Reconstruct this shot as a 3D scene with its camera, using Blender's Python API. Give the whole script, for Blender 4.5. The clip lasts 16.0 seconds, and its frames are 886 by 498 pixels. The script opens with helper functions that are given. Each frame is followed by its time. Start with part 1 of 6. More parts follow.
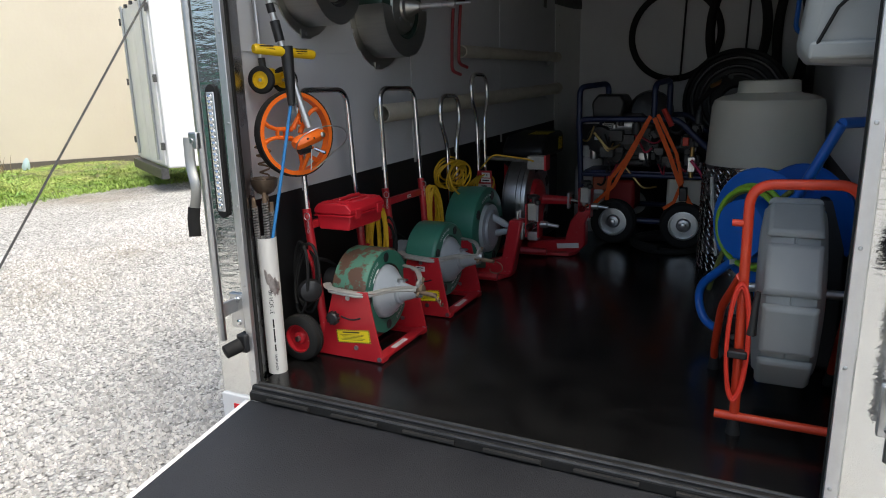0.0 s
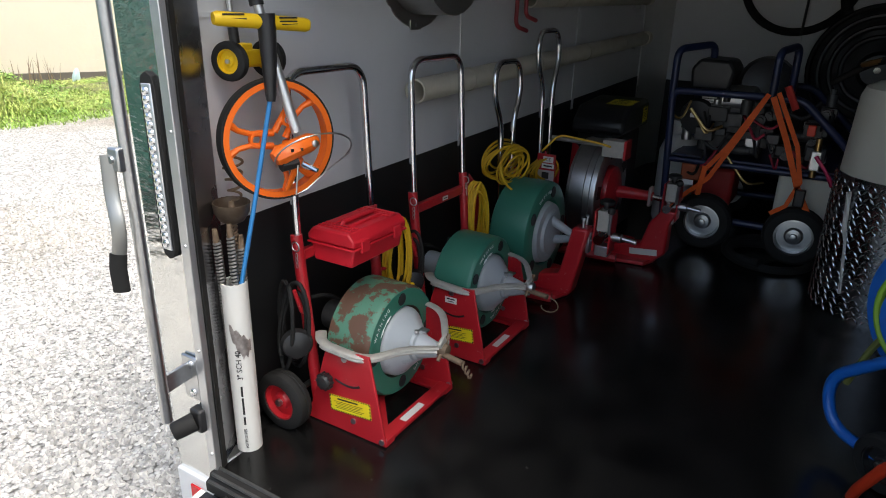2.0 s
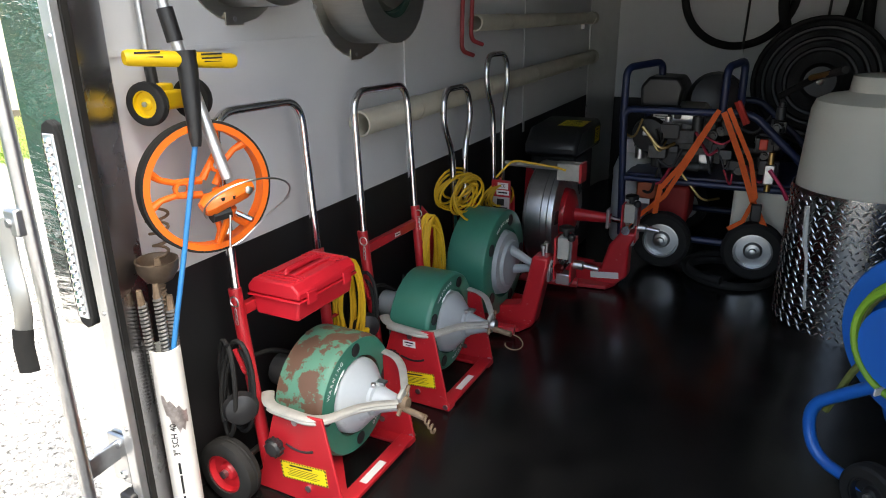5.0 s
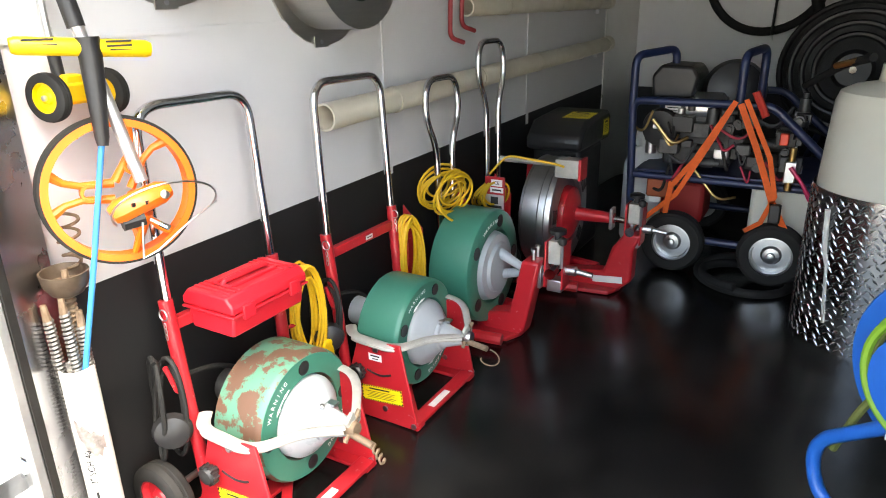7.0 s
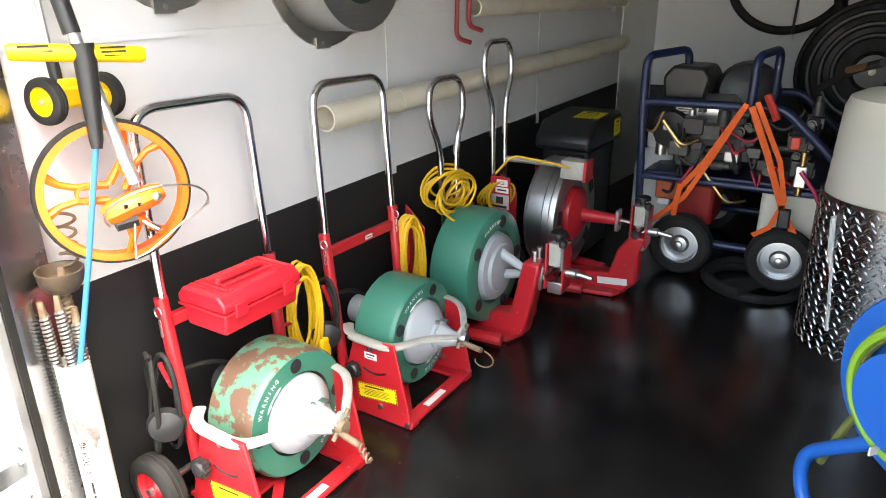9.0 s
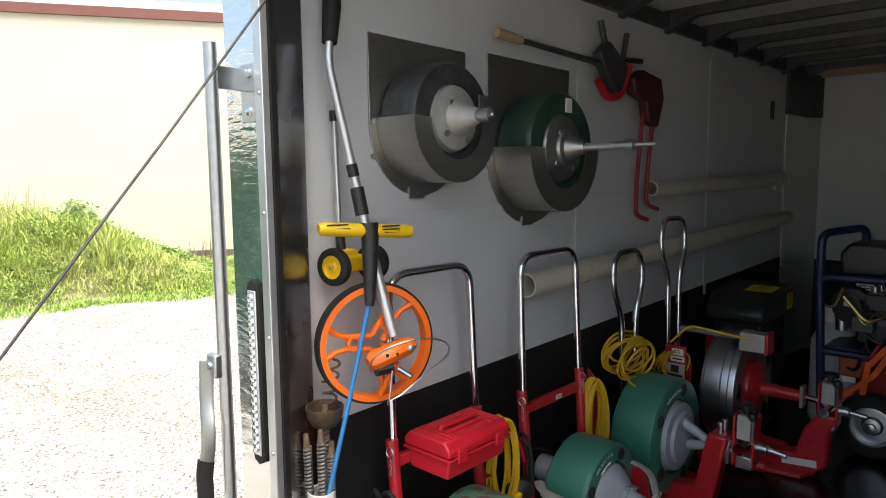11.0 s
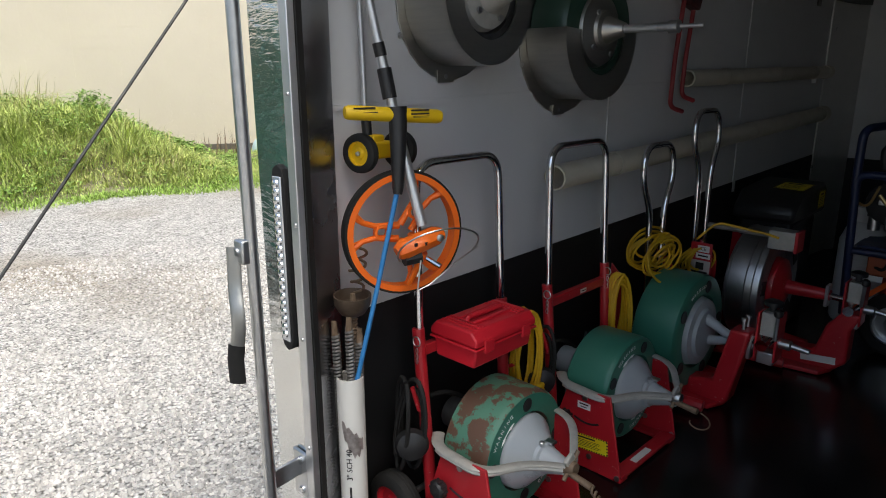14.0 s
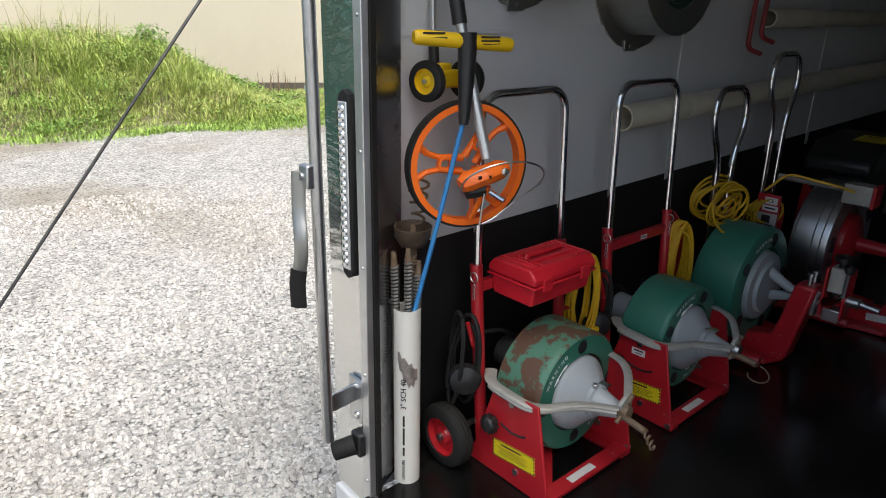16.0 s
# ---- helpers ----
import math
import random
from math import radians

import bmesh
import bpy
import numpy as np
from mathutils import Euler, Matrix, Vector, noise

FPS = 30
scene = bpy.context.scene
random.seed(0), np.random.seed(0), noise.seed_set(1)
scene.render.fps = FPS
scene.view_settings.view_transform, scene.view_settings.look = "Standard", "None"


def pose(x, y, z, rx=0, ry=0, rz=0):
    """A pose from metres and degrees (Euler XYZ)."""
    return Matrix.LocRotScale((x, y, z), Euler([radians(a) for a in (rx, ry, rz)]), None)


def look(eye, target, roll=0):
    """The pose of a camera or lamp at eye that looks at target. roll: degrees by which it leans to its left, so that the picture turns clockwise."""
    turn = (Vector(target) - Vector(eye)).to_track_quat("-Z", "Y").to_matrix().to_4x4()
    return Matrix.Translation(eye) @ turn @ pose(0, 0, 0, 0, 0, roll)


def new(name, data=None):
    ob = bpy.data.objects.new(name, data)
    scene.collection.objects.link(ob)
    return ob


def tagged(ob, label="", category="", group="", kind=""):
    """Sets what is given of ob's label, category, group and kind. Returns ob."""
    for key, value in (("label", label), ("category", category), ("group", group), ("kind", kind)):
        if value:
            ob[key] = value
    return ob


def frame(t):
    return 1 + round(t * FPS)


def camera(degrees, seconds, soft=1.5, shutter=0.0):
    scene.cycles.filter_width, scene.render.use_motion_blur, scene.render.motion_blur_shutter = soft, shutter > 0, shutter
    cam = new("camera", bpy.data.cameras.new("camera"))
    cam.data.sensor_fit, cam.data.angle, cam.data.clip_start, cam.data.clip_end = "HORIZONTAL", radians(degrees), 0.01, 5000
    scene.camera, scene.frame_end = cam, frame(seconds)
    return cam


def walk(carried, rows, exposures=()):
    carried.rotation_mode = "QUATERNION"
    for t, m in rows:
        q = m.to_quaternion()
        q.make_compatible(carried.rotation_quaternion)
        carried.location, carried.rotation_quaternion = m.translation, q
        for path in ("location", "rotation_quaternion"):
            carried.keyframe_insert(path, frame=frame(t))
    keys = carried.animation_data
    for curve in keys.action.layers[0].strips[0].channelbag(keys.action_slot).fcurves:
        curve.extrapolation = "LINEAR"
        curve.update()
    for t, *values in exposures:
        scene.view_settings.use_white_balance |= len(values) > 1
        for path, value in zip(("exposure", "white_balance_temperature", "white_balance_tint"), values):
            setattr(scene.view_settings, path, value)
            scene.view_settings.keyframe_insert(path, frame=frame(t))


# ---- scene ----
cam = camera(67.9, 16.0, soft=1.0)
PATH = [
    (0, (0.479, 0.534, 0.968), (-0.376, 2.278, 0.495), -1.5),
    (0.5, (0.324, 0.715, 1.031), (-0.504, 2.463, 0.52), -0.9),
    (1, (0.161, 0.879, 1.082), (-0.663, 2.606, 0.5), 0.4),
    (1.5, (0.112, 1.048, 1.13), (-0.676, 2.763, 0.47), 1.5),
    (2, (0.195, 1.229, 1.151), (-0.777, 2.828, 0.447), 1.1),
    (2.5, (0.175, 1.286, 1.149), (-0.822, 2.848, 0.395), 0.2),
    (3, (0.125, 1.303, 1.161), (-0.81, 2.901, 0.405), -1.0),
    (3.5, (0.123, 1.337, 1.158), (-0.78, 2.954, 0.403), 0.5),
    (4, (0.132, 1.358, 1.155), (-0.763, 2.995, 0.433), -0.0),
    (4.5, (0.135, 1.358, 1.161), (-0.754, 3.011, 0.468), -0.3),
    (5, (0.133, 1.358, 1.162), (-0.739, 3.038, 0.516), -0.7),
    (5.2, (0.142, 1.355, 1.153), (-0.727, 3.043, 0.525), -0.6),
    (7.5, (0.239, 1.655, 1.148), (-0.739, 3.261, 0.466), -1.4),
    (8, (0.276, 1.664, 1.164), (-0.713, 3.262, 0.48), -1.6),
    (8.2, (0.28, 1.678, 1.169), (-0.715, 3.262, 0.461), -1.1),
    (10.3, (0.235, 1.458, 1.181), (-0.875, 3.058, 0.725), -0.3),
    (10.5, (0.2, 1.419, 1.181), (-0.997, 2.98, 0.823), -0.5),
    (11, (0.204, 1.364, 1.221), (-1.161, 2.809, 1.006), -0.6),
    (11.5, (0.191, 1.366, 1.239), (-1.212, 2.768, 0.983), -0.2),
    (12, (0.183, 1.383, 1.235), (-1.223, 2.763, 0.893), -0.4),
    (12.5, (0.16, 1.388, 1.216), (-1.23, 2.763, 0.793), -0.3),
    (13, (0.153, 1.384, 1.202), (-1.224, 2.757, 0.735), -0.3),
    (13.5, (0.162, 1.375, 1.202), (-1.209, 2.742, 0.7), -0.1),
    (14, (0.145, 1.373, 1.191), (-1.213, 2.746, 0.673), -0.1),
    (14.5, (0.145, 1.375, 1.189), (-1.208, 2.746, 0.651), -0.2),
    (15, (0.147, 1.386, 1.171), (-1.219, 2.723, 0.584), -0.1),
    (15.5, (0.124, 1.382, 1.157), (-1.272, 2.662, 0.514), 0.5),
    (16, (0.109, 1.353, 1.151), (-1.307, 2.597, 0.483), 1.2),
]
STOPS = [(0, 0.8), (2, 1.15), (3.5, 1.45), (4.5, 1.85), (5.2, 2.2), (7.3, 3.55), (8.2, 3.6), (10.3, 3.35), (10.55, 2.9), (11.0, 1.42), (11.5, 0.75), (13, 0.62), (16, 0.72)]
EXPOSURES = [(t, s, 7500 if 7 < t < 10.6 else 6950 if 4.4 < t < 11.2 else 6600, 6) for t, s in STOPS]
walk(cam, [(t, look(eye, target, roll)) for t, eye, target, roll in PATH], EXPOSURES)

# ---- world and sun: bright overcast ----
world = bpy.data.worlds.new("sky")
scene.world = world
world.use_nodes = True
wn = world.node_tree.nodes
sky = wn.new("ShaderNodeTexSky")
sky.sky_type, sky.sun_disc = "NISHITA", False
sky.sun_elevation, sky.sun_rotation = radians(69), radians(96)
sky.air_density, sky.dust_density, sky.ozone_density = 1.0, 5.0, 0.6
bg = wn["Background"]
bg.inputs["Strength"].default_value = 0.15
world.node_tree.links.new(sky.outputs[0], bg.inputs[0])
sun = new("sun", bpy.data.lights.new("sun", "SUN"))
sun.data.energy, sun.data.angle, sun.data.color = 2.0, radians(60), (1, 0.96, 0.9)
sun.matrix_world = look((3, -0.3, 8), (0, 0, 0))


# ---- materials ----
def mat(name, color, rough=0.5, metal=0.0, color2=None, scale=8.0, spread=0.5, bump=0.0, bump_scale=60.0, coat=0.0, spec=0.5, stretch=(1, 1, 1), fine=0.0):
    """Principled surface: two colours mixed by broad noise, finer speckle, bump."""
    m = bpy.data.materials.new(name)
    m.use_nodes = True
    nt = m.node_tree
    n, l = nt.nodes, nt.links
    b = n["Principled BSDF"]
    b.inputs["Roughness"].default_value, b.inputs["Metallic"].default_value = rough, metal
    b.inputs["Coat Weight"].default_value = coat
    b.inputs["Specular IOR Level"].default_value = spec
    b.inputs["Base Color"].default_value = (*color, 1)
    tc = n.new("ShaderNodeTexCoord")
    mp = n.new("ShaderNodeMapping")
    mp.inputs["Scale"].default_value = stretch
    l.new(tc.outputs["Object"], mp.inputs[0])
    if color2:
        t1 = n.new("ShaderNodeTexNoise")
        t1.inputs["Scale"].default_value, t1.inputs["Detail"].default_value, t1.inputs["Roughness"].default_value = scale, 6, 0.62
        l.new(mp.outputs[0], t1.inputs["Vector"])
        r = n.new("ShaderNodeValToRGB")
        r.color_ramp.elements[0].position, r.color_ramp.elements[1].position = 0.5 - spread / 2, 0.5 + spread / 2
        r.color_ramp.elements[0].color, r.color_ramp.elements[1].color = (*color, 1), (*color2, 1)
        l.new(t1.outputs["Fac"], r.inputs[0])
        l.new(r.outputs[0], b.inputs["Base Color"])
        rr = n.new("ShaderNodeMapRange")
        rr.inputs["To Min"].default_value, rr.inputs["To Max"].default_value = max(0.03, rough - 0.12), min(1, rough + 0.12)
        l.new(t1.outputs["Fac"], rr.inputs[0])
        l.new(rr.outputs[0], b.inputs["Roughness"])
    if bump:
        t2 = n.new("ShaderNodeTexNoise")
        t2.inputs["Scale"].default_value, t2.inputs["Detail"].default_value = bump_scale, 4
        l.new(mp.outputs[0], t2.inputs["Vector"])
        bp = n.new("ShaderNodeBump")
        bp.inputs["Strength"].default_value, bp.inputs["Distance"].default_value = bump, 0.004
        l.new(t2.outputs["Fac"], bp.inputs["Height"])
        l.new(bp.outputs[0], b.inputs["Normal"])
    return m


RED = mat("red paint", (0.42, 0.012, 0.02), 0.35, color2=(0.5, 0.02, 0.03), scale=6, coat=0.2, bump=0.05, bump_scale=150)
GREEN = mat("green paint", (0.035, 0.17, 0.115), 0.35, color2=(0.048, 0.205, 0.145), scale=5, bump=0.08, bump_scale=90)
WORN_GREEN = mat("worn green paint", (0.09, 0.24, 0.165), 0.5, color2=(0.13, 0.07, 0.045), scale=21, spread=0.05, bump=0.25, bump_scale=40)
CREAM_CONE = mat("white enamel", (0.5, 0.54, 0.57), 0.3, color2=(0.42, 0.46, 0.49), scale=9, coat=0.2)
GREY_CONE = mat("grey enamel", (0.33, 0.36, 0.38), 0.35, color2=(0.4, 0.43, 0.45), scale=9)
CAST = mat("cast aluminium", (0.36, 0.355, 0.33), 0.5, 0.3, color2=(0.5, 0.49, 0.45), scale=30, bump=0.3, bump_scale=80)
CHROME = mat("chrome", (0.72, 0.73, 0.75), 0.09, 1.0)
STEEL = mat("zinc steel", (0.5, 0.51, 0.52), 0.33, 1.0, color2=(0.62, 0.63, 0.64), scale=40)
GALV = mat("galvanised steel", (0.42, 0.43, 0.44), 0.34, 1.0, color2=(0.55, 0.56, 0.57), scale=14, stretch=(1, 3, 1))
BRUSHED = mat("brushed steel", (0.4, 0.395, 0.37), 0.4, 1.0, color2=(0.48, 0.47, 0.43), scale=10, stretch=(1, 1, 12), bump=0.04, bump_scale=120)
MIRROR = mat("polished stainless", (0.74, 0.76, 0.76), 0.07, 1.0, color2=(0.8, 0.82, 0.82), scale=3, bump=0.5, bump_scale=34, stretch=(0.5, 0.5, 1.8))
JAMB = mat("dark brushed stainless", (0.4, 0.4, 0.42), 0.27, 1.0, color2=(0.43, 0.43, 0.45), scale=3, bump=0.02, bump_scale=4)
ALU = mat("aluminium trim", (0.62, 0.63, 0.64), 0.4, 0.9, color2=(0.72, 0.73, 0.74), scale=20)
RUST = mat("rusty cable steel", (0.12, 0.075, 0.045), 0.65, 0.4, color2=(0.3, 0.22, 0.15), scale=45, bump=0.4)
BLACK = mat("black plastic", (0.012, 0.012, 0.013), 0.42, color2=(0.02, 0.02, 0.021), scale=30)
RUBBER = mat("black rubber", (0.01, 0.01, 0.01), 0.7, color2=(0.02, 0.0195, 0.019), scale=20, bump=0.2, spec=0.3)
FLOOR = mat("black coated floor", (0.003, 0.003, 0.0033), 0.22, color2=(0.011, 0.0108, 0.0105), scale=7, spread=0.35, bump=0.06, bump_scale=14, coat=0.0, spec=0.35)
RAMP = mat("textured black ramp", (0.008, 0.009, 0.012), 0.5, color2=(0.014, 0.0155, 0.019), scale=5, bump=0.55, bump_scale=260)
KICK = mat("black kick board", (0.004, 0.004, 0.0045), 0.6, color2=(0.013, 0.013, 0.014), scale=4)
WHITE = mat("white painted panel", (0.56, 0.565, 0.58), 0.4, color2=(0.63, 0.635, 0.645), scale=1.8, bump=0.03, bump_scale=5)
CEIL = mat("ceiling sheet", (0.5, 0.5, 0.48), 0.55, color2=(0.6, 0.59, 0.56), scale=2)
WOOD = mat("plywood", (0.36, 0.25, 0.15), 0.6, color2=(0.45, 0.33, 0.2), scale=5, stretch=(1, 8, 1))
PVC = mat("white pipe", (0.72, 0.71, 0.67), 0.4, color2=(0.78, 0.77, 0.74), scale=7)
OLD_PVC = mat("aged pipe", (0.62, 0.58, 0.48), 0.5, color2=(0.5, 0.46, 0.37), scale=9, spread=0.6)
ORANGE = mat("orange plastic", (0.9, 0.17, 0.012), 0.4, color2=(0.82, 0.14, 0.01), scale=10)
STRAP = mat("orange webbing", (0.85, 0.13, 0.015), 0.7, color2=(0.7, 0.1, 0.01), scale=60, bump=0.3, bump_scale=300)
YELLOW = mat("yellow plastic", (0.8, 0.52, 0.01), 0.42, color2=(0.72, 0.46, 0.01), scale=12)
LABEL = mat("yellow label", (0.85, 0.66, 0.02), 0.45)
CORD = mat("yellow cord", (0.72, 0.44, 0.02), 0.5, color2=(0.62, 0.36, 0.015), scale=30)
BLUE_ROD = mat("blue fibreglass", (0.03, 0.2, 0.5), 0.4, color2=(0.04, 0.25, 0.58), scale=20)
BLUE = mat("blue enamel", (0.01, 0.11, 0.46), 0.32, color2=(0.012, 0.13, 0.53), scale=6, coat=0.2)
NAVY = mat("navy enamel", (0.008, 0.016, 0.055), 0.35, color2=(0.012, 0.022, 0.075), scale=8)
LIME = mat("lime hose", (0.22, 0.42, 0.03), 0.5)
OLIVE = mat("olive hose", (0.14, 0.16, 0.04), 0.5)
RED_BOX = mat("red toolbox plastic", (0.62, 0.015, 0.03), 0.42, color2=(0.54, 0.012, 0.025), scale=8, bump=0.08, bump_scale=200)
ORANGE_RED = mat("orange-red tube paint", (0.72, 0.06, 0.02), 0.35, color2=(0.64, 0.05, 0.018), scale=8)
GREY_JUG = mat("grey moulded plastic", (0.3, 0.32, 0.31), 0.5, color2=(0.36, 0.38, 0.37), scale=6, bump=0.12, bump_scale=50)
TANK = mat("milky polyethylene", (0.6, 0.58, 0.5), 0.5, color2=(0.66, 0.64, 0.56), scale=2.5)
DIAMOND = mat("diamond plate", (0.3, 0.31, 0.32), 0.26, 1.0, color2=(0.4, 0.41, 0.42), scale=6)
TREAD = mat("worn bright treads", (0.62, 0.63, 0.64), 0.25, 1.0, color2=(0.72, 0.73, 0.74), scale=12)
DARK_METAL = mat("dark engine metal", (0.05, 0.05, 0.052), 0.5, 0.6, color2=(0.12, 0.12, 0.12), scale=25)
ENGINE_GREY = mat("engine casting", (0.1, 0.1, 0.1), 0.5, 0.6, color2=(0.04, 0.04, 0.04), scale=25, bump=0.3)
BRASS = mat("brass", (0.55, 0.38, 0.15), 0.35, 1.0)
DECAL = mat("white decal", (0.7, 0.7, 0.68), 0.5)
PAPER = mat("white label", (0.75, 0.75, 0.73), 0.6)
INK = mat("black ink", (0.015, 0.015, 0.015), 0.6)
WHITE_INK = mat("white ink", (0.75, 0.77, 0.76), 0.6)
LENS = mat("red reflector", (0.6, 0.01, 0.015), 0.2)
CLEAR = mat("clear lens", (0.7, 0.72, 0.74), 0.12, 0.6)
TAN_WALL = mat("cream painted block", (0.64, 0.575, 0.475), 0.85, color2=(0.7, 0.635, 0.53), scale=0.6, bump=0.5, bump_scale=18)
MAROON = mat("maroon flashing", (0.16, 0.06, 0.05), 0.5, color2=(0.2, 0.08, 0.065), scale=2)
TRUCK_WHITE = mat("white box body", (0.78, 0.79, 0.8), 0.4, color2=(0.7, 0.7, 0.7), scale=3)
CONCRETE = mat("dark footing", (0.1, 0.09, 0.08), 0.9, color2=(0.16, 0.14, 0.12), scale=3)
TARNISH = mat("dull funnel metal", (0.2, 0.15, 0.11), 0.5, 0.7, color2=(0.12, 0.085, 0.06), scale=20, bump=0.2)
SPRING = mat("dull spring steel", (0.2, 0.19, 0.18), 0.5, 0.8, color2=(0.32, 0.31, 0.29), scale=30)
# paler, less metallic copy of GALV: reflected daylight put into the colour
LIT_GALV = mat("galvanised sheet with painted sheen", (0.62, 0.62, 0.6), 0.32, 0.55, color2=(0.7, 0.7, 0.68), scale=6)
FOIL = mat("torn grey tape", (0.25, 0.22, 0.21), 0.35, 0.6, color2=(0.5, 0.45, 0.43), scale=60, spread=0.3)


def gravel_material():
    m = bpy.data.materials.new("crushed limestone")
    m.use_nodes = True
    n, l = m.node_tree.nodes, m.node_tree.links
    b = n["Principled BSDF"]
    b.inputs["Roughness"].default_value = 0.9
    tc = n.new("ShaderNodeTexCoord")
    vor = n.new("ShaderNodeTexVoronoi")
    vor.inputs["Scale"].default_value = 58
    big = n.new("ShaderNodeTexNoise")
    big.inputs["Scale"].default_value, big.inputs["Detail"].default_value = 0.55, 5
    mid = n.new("ShaderNodeTexNoise")
    mid.inputs["Scale"].default_value, mid.inputs["Detail"].default_value = 7, 8
    for t in (vor, big, mid):
        l.new(tc.outputs["Object"], t.inputs["Vector"])
    stone = n.new("ShaderNodeValToRGB")
    stone.color_ramp.elements[0].color, stone.color_ramp.elements[1].color = (0.28, 0.275, 0.265, 1), (0.93, 0.925, 0.9, 1)
    l.new(vor.outputs["Color"], stone.inputs[0])
    dirt = n.new("ShaderNodeValToRGB")
    dirt.color_ramp.elements[0].position, dirt.color_ramp.elements[1].position = 0.48, 0.66
    l.new(big.outputs["Fac"], dirt.inputs[0])
    mix = n.new("ShaderNodeMix")
    mix.data_type = "RGBA"
    l.new(dirt.outputs[0], mix.inputs["Factor"])
    l.new(stone.outputs[0], mix.inputs["A"])
    mix.inputs["B"].default_value = (0.46, 0.42, 0.36, 1)
    mul = n.new("ShaderNodeMix")
    mul.data_type, mul.blend_type = "RGBA", "MULTIPLY"
    mul.inputs["Factor"].default_value = 0.5
    l.new(mix.outputs["Result"], mul.inputs["A"])
    l.new(mid.outputs["Fac"], mul.inputs["B"])
    # cell edges darkened: contact shade between the stones painted into the colour
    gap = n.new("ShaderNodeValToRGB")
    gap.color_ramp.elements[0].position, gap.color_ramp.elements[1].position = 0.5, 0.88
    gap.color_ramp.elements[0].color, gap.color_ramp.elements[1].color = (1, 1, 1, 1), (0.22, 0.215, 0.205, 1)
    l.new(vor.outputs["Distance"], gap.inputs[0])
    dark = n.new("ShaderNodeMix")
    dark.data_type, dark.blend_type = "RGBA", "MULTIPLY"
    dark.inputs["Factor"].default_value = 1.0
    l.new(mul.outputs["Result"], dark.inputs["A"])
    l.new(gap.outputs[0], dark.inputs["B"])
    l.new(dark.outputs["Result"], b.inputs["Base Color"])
    bp = n.new("ShaderNodeBump")
    bp.inputs["Strength"].default_value, bp.inputs["Distance"].default_value = 0.9, 0.02
    l.new(vor.outputs["Distance"], bp.inputs["Height"])
    bp.invert = True
    l.new(bp.outputs[0], b.inputs["Normal"])
    return m


def leaf_material(name, c1, c2, low=0.6, high=1.45):
    m = mat(name, c1, 0.6, color2=c2, scale=0.9, spread=0.5)
    n, l = m.node_tree.nodes, m.node_tree.links
    g = n.new("ShaderNodeNewGeometry")
    hsv = n.new("ShaderNodeHueSaturation")
    r = n.new("ShaderNodeMapRange")
    r.inputs["To Min"].default_value, r.inputs["To Max"].default_value = low, high
    l.new(g.outputs["Random Per Island"], r.inputs[0])
    l.new(r.outputs[0], hsv.inputs["Value"])
    b = n["Principled BSDF"]
    l.new(b.inputs["Base Color"].links[0].from_socket, hsv.inputs["Color"])
    l.new(hsv.outputs[0], b.inputs["Base Color"])
    return m


def dusty(m, scale, tone):
    """Scattered pale dust specks over a dark surface."""
    n, l = m.node_tree.nodes, m.node_tree.links
    b = n["Principled BSDF"]
    tc = n.new("ShaderNodeTexCoord")
    sp = n.new("ShaderNodeTexNoise")
    sp.inputs["Scale"].default_value, sp.inputs["Detail"].default_value = scale, 3
    l.new(tc.outputs["Object"], sp.inputs["Vector"])
    r = n.new("ShaderNodeValToRGB")
    r.color_ramp.elements[0].position, r.color_ramp.elements[1].position = 0.69, 0.74
    l.new(sp.outputs["Fac"], r.inputs[0])
    mix = n.new("ShaderNodeMix")
    mix.data_type = "RGBA"
    l.new(r.outputs[0], mix.inputs["Factor"])
    l.new(b.inputs["Base Color"].links[0].from_socket, mix.inputs["A"])
    mix.inputs["B"].default_value = (*tone, 1)
    l.new(mix.outputs["Result"], b.inputs["Base Color"])


dusty(FLOOR, 85, (0.06, 0.057, 0.052))
dusty(RAMP, 160, (0.05, 0.052, 0.055))
dusty(RED, 70, (0.5, 0.2, 0.17))
GRAVEL = gravel_material()
GRASS = leaf_material("green grass", (0.27, 0.38, 0.07), (0.46, 0.49, 0.17))
WEED = leaf_material("dark weed leaves", (0.12, 0.24, 0.04), (0.22, 0.34, 0.07))
SEED = leaf_material("pale seed heads", (0.34, 0.34, 0.14), (0.42, 0.37, 0.19))
TURF = leaf_material("bright turf", (0.21, 0.35, 0.05), (0.34, 0.46, 0.11))
STALK = leaf_material("dead stalks", (0.16, 0.11, 0.07), (0.22, 0.16, 0.1))


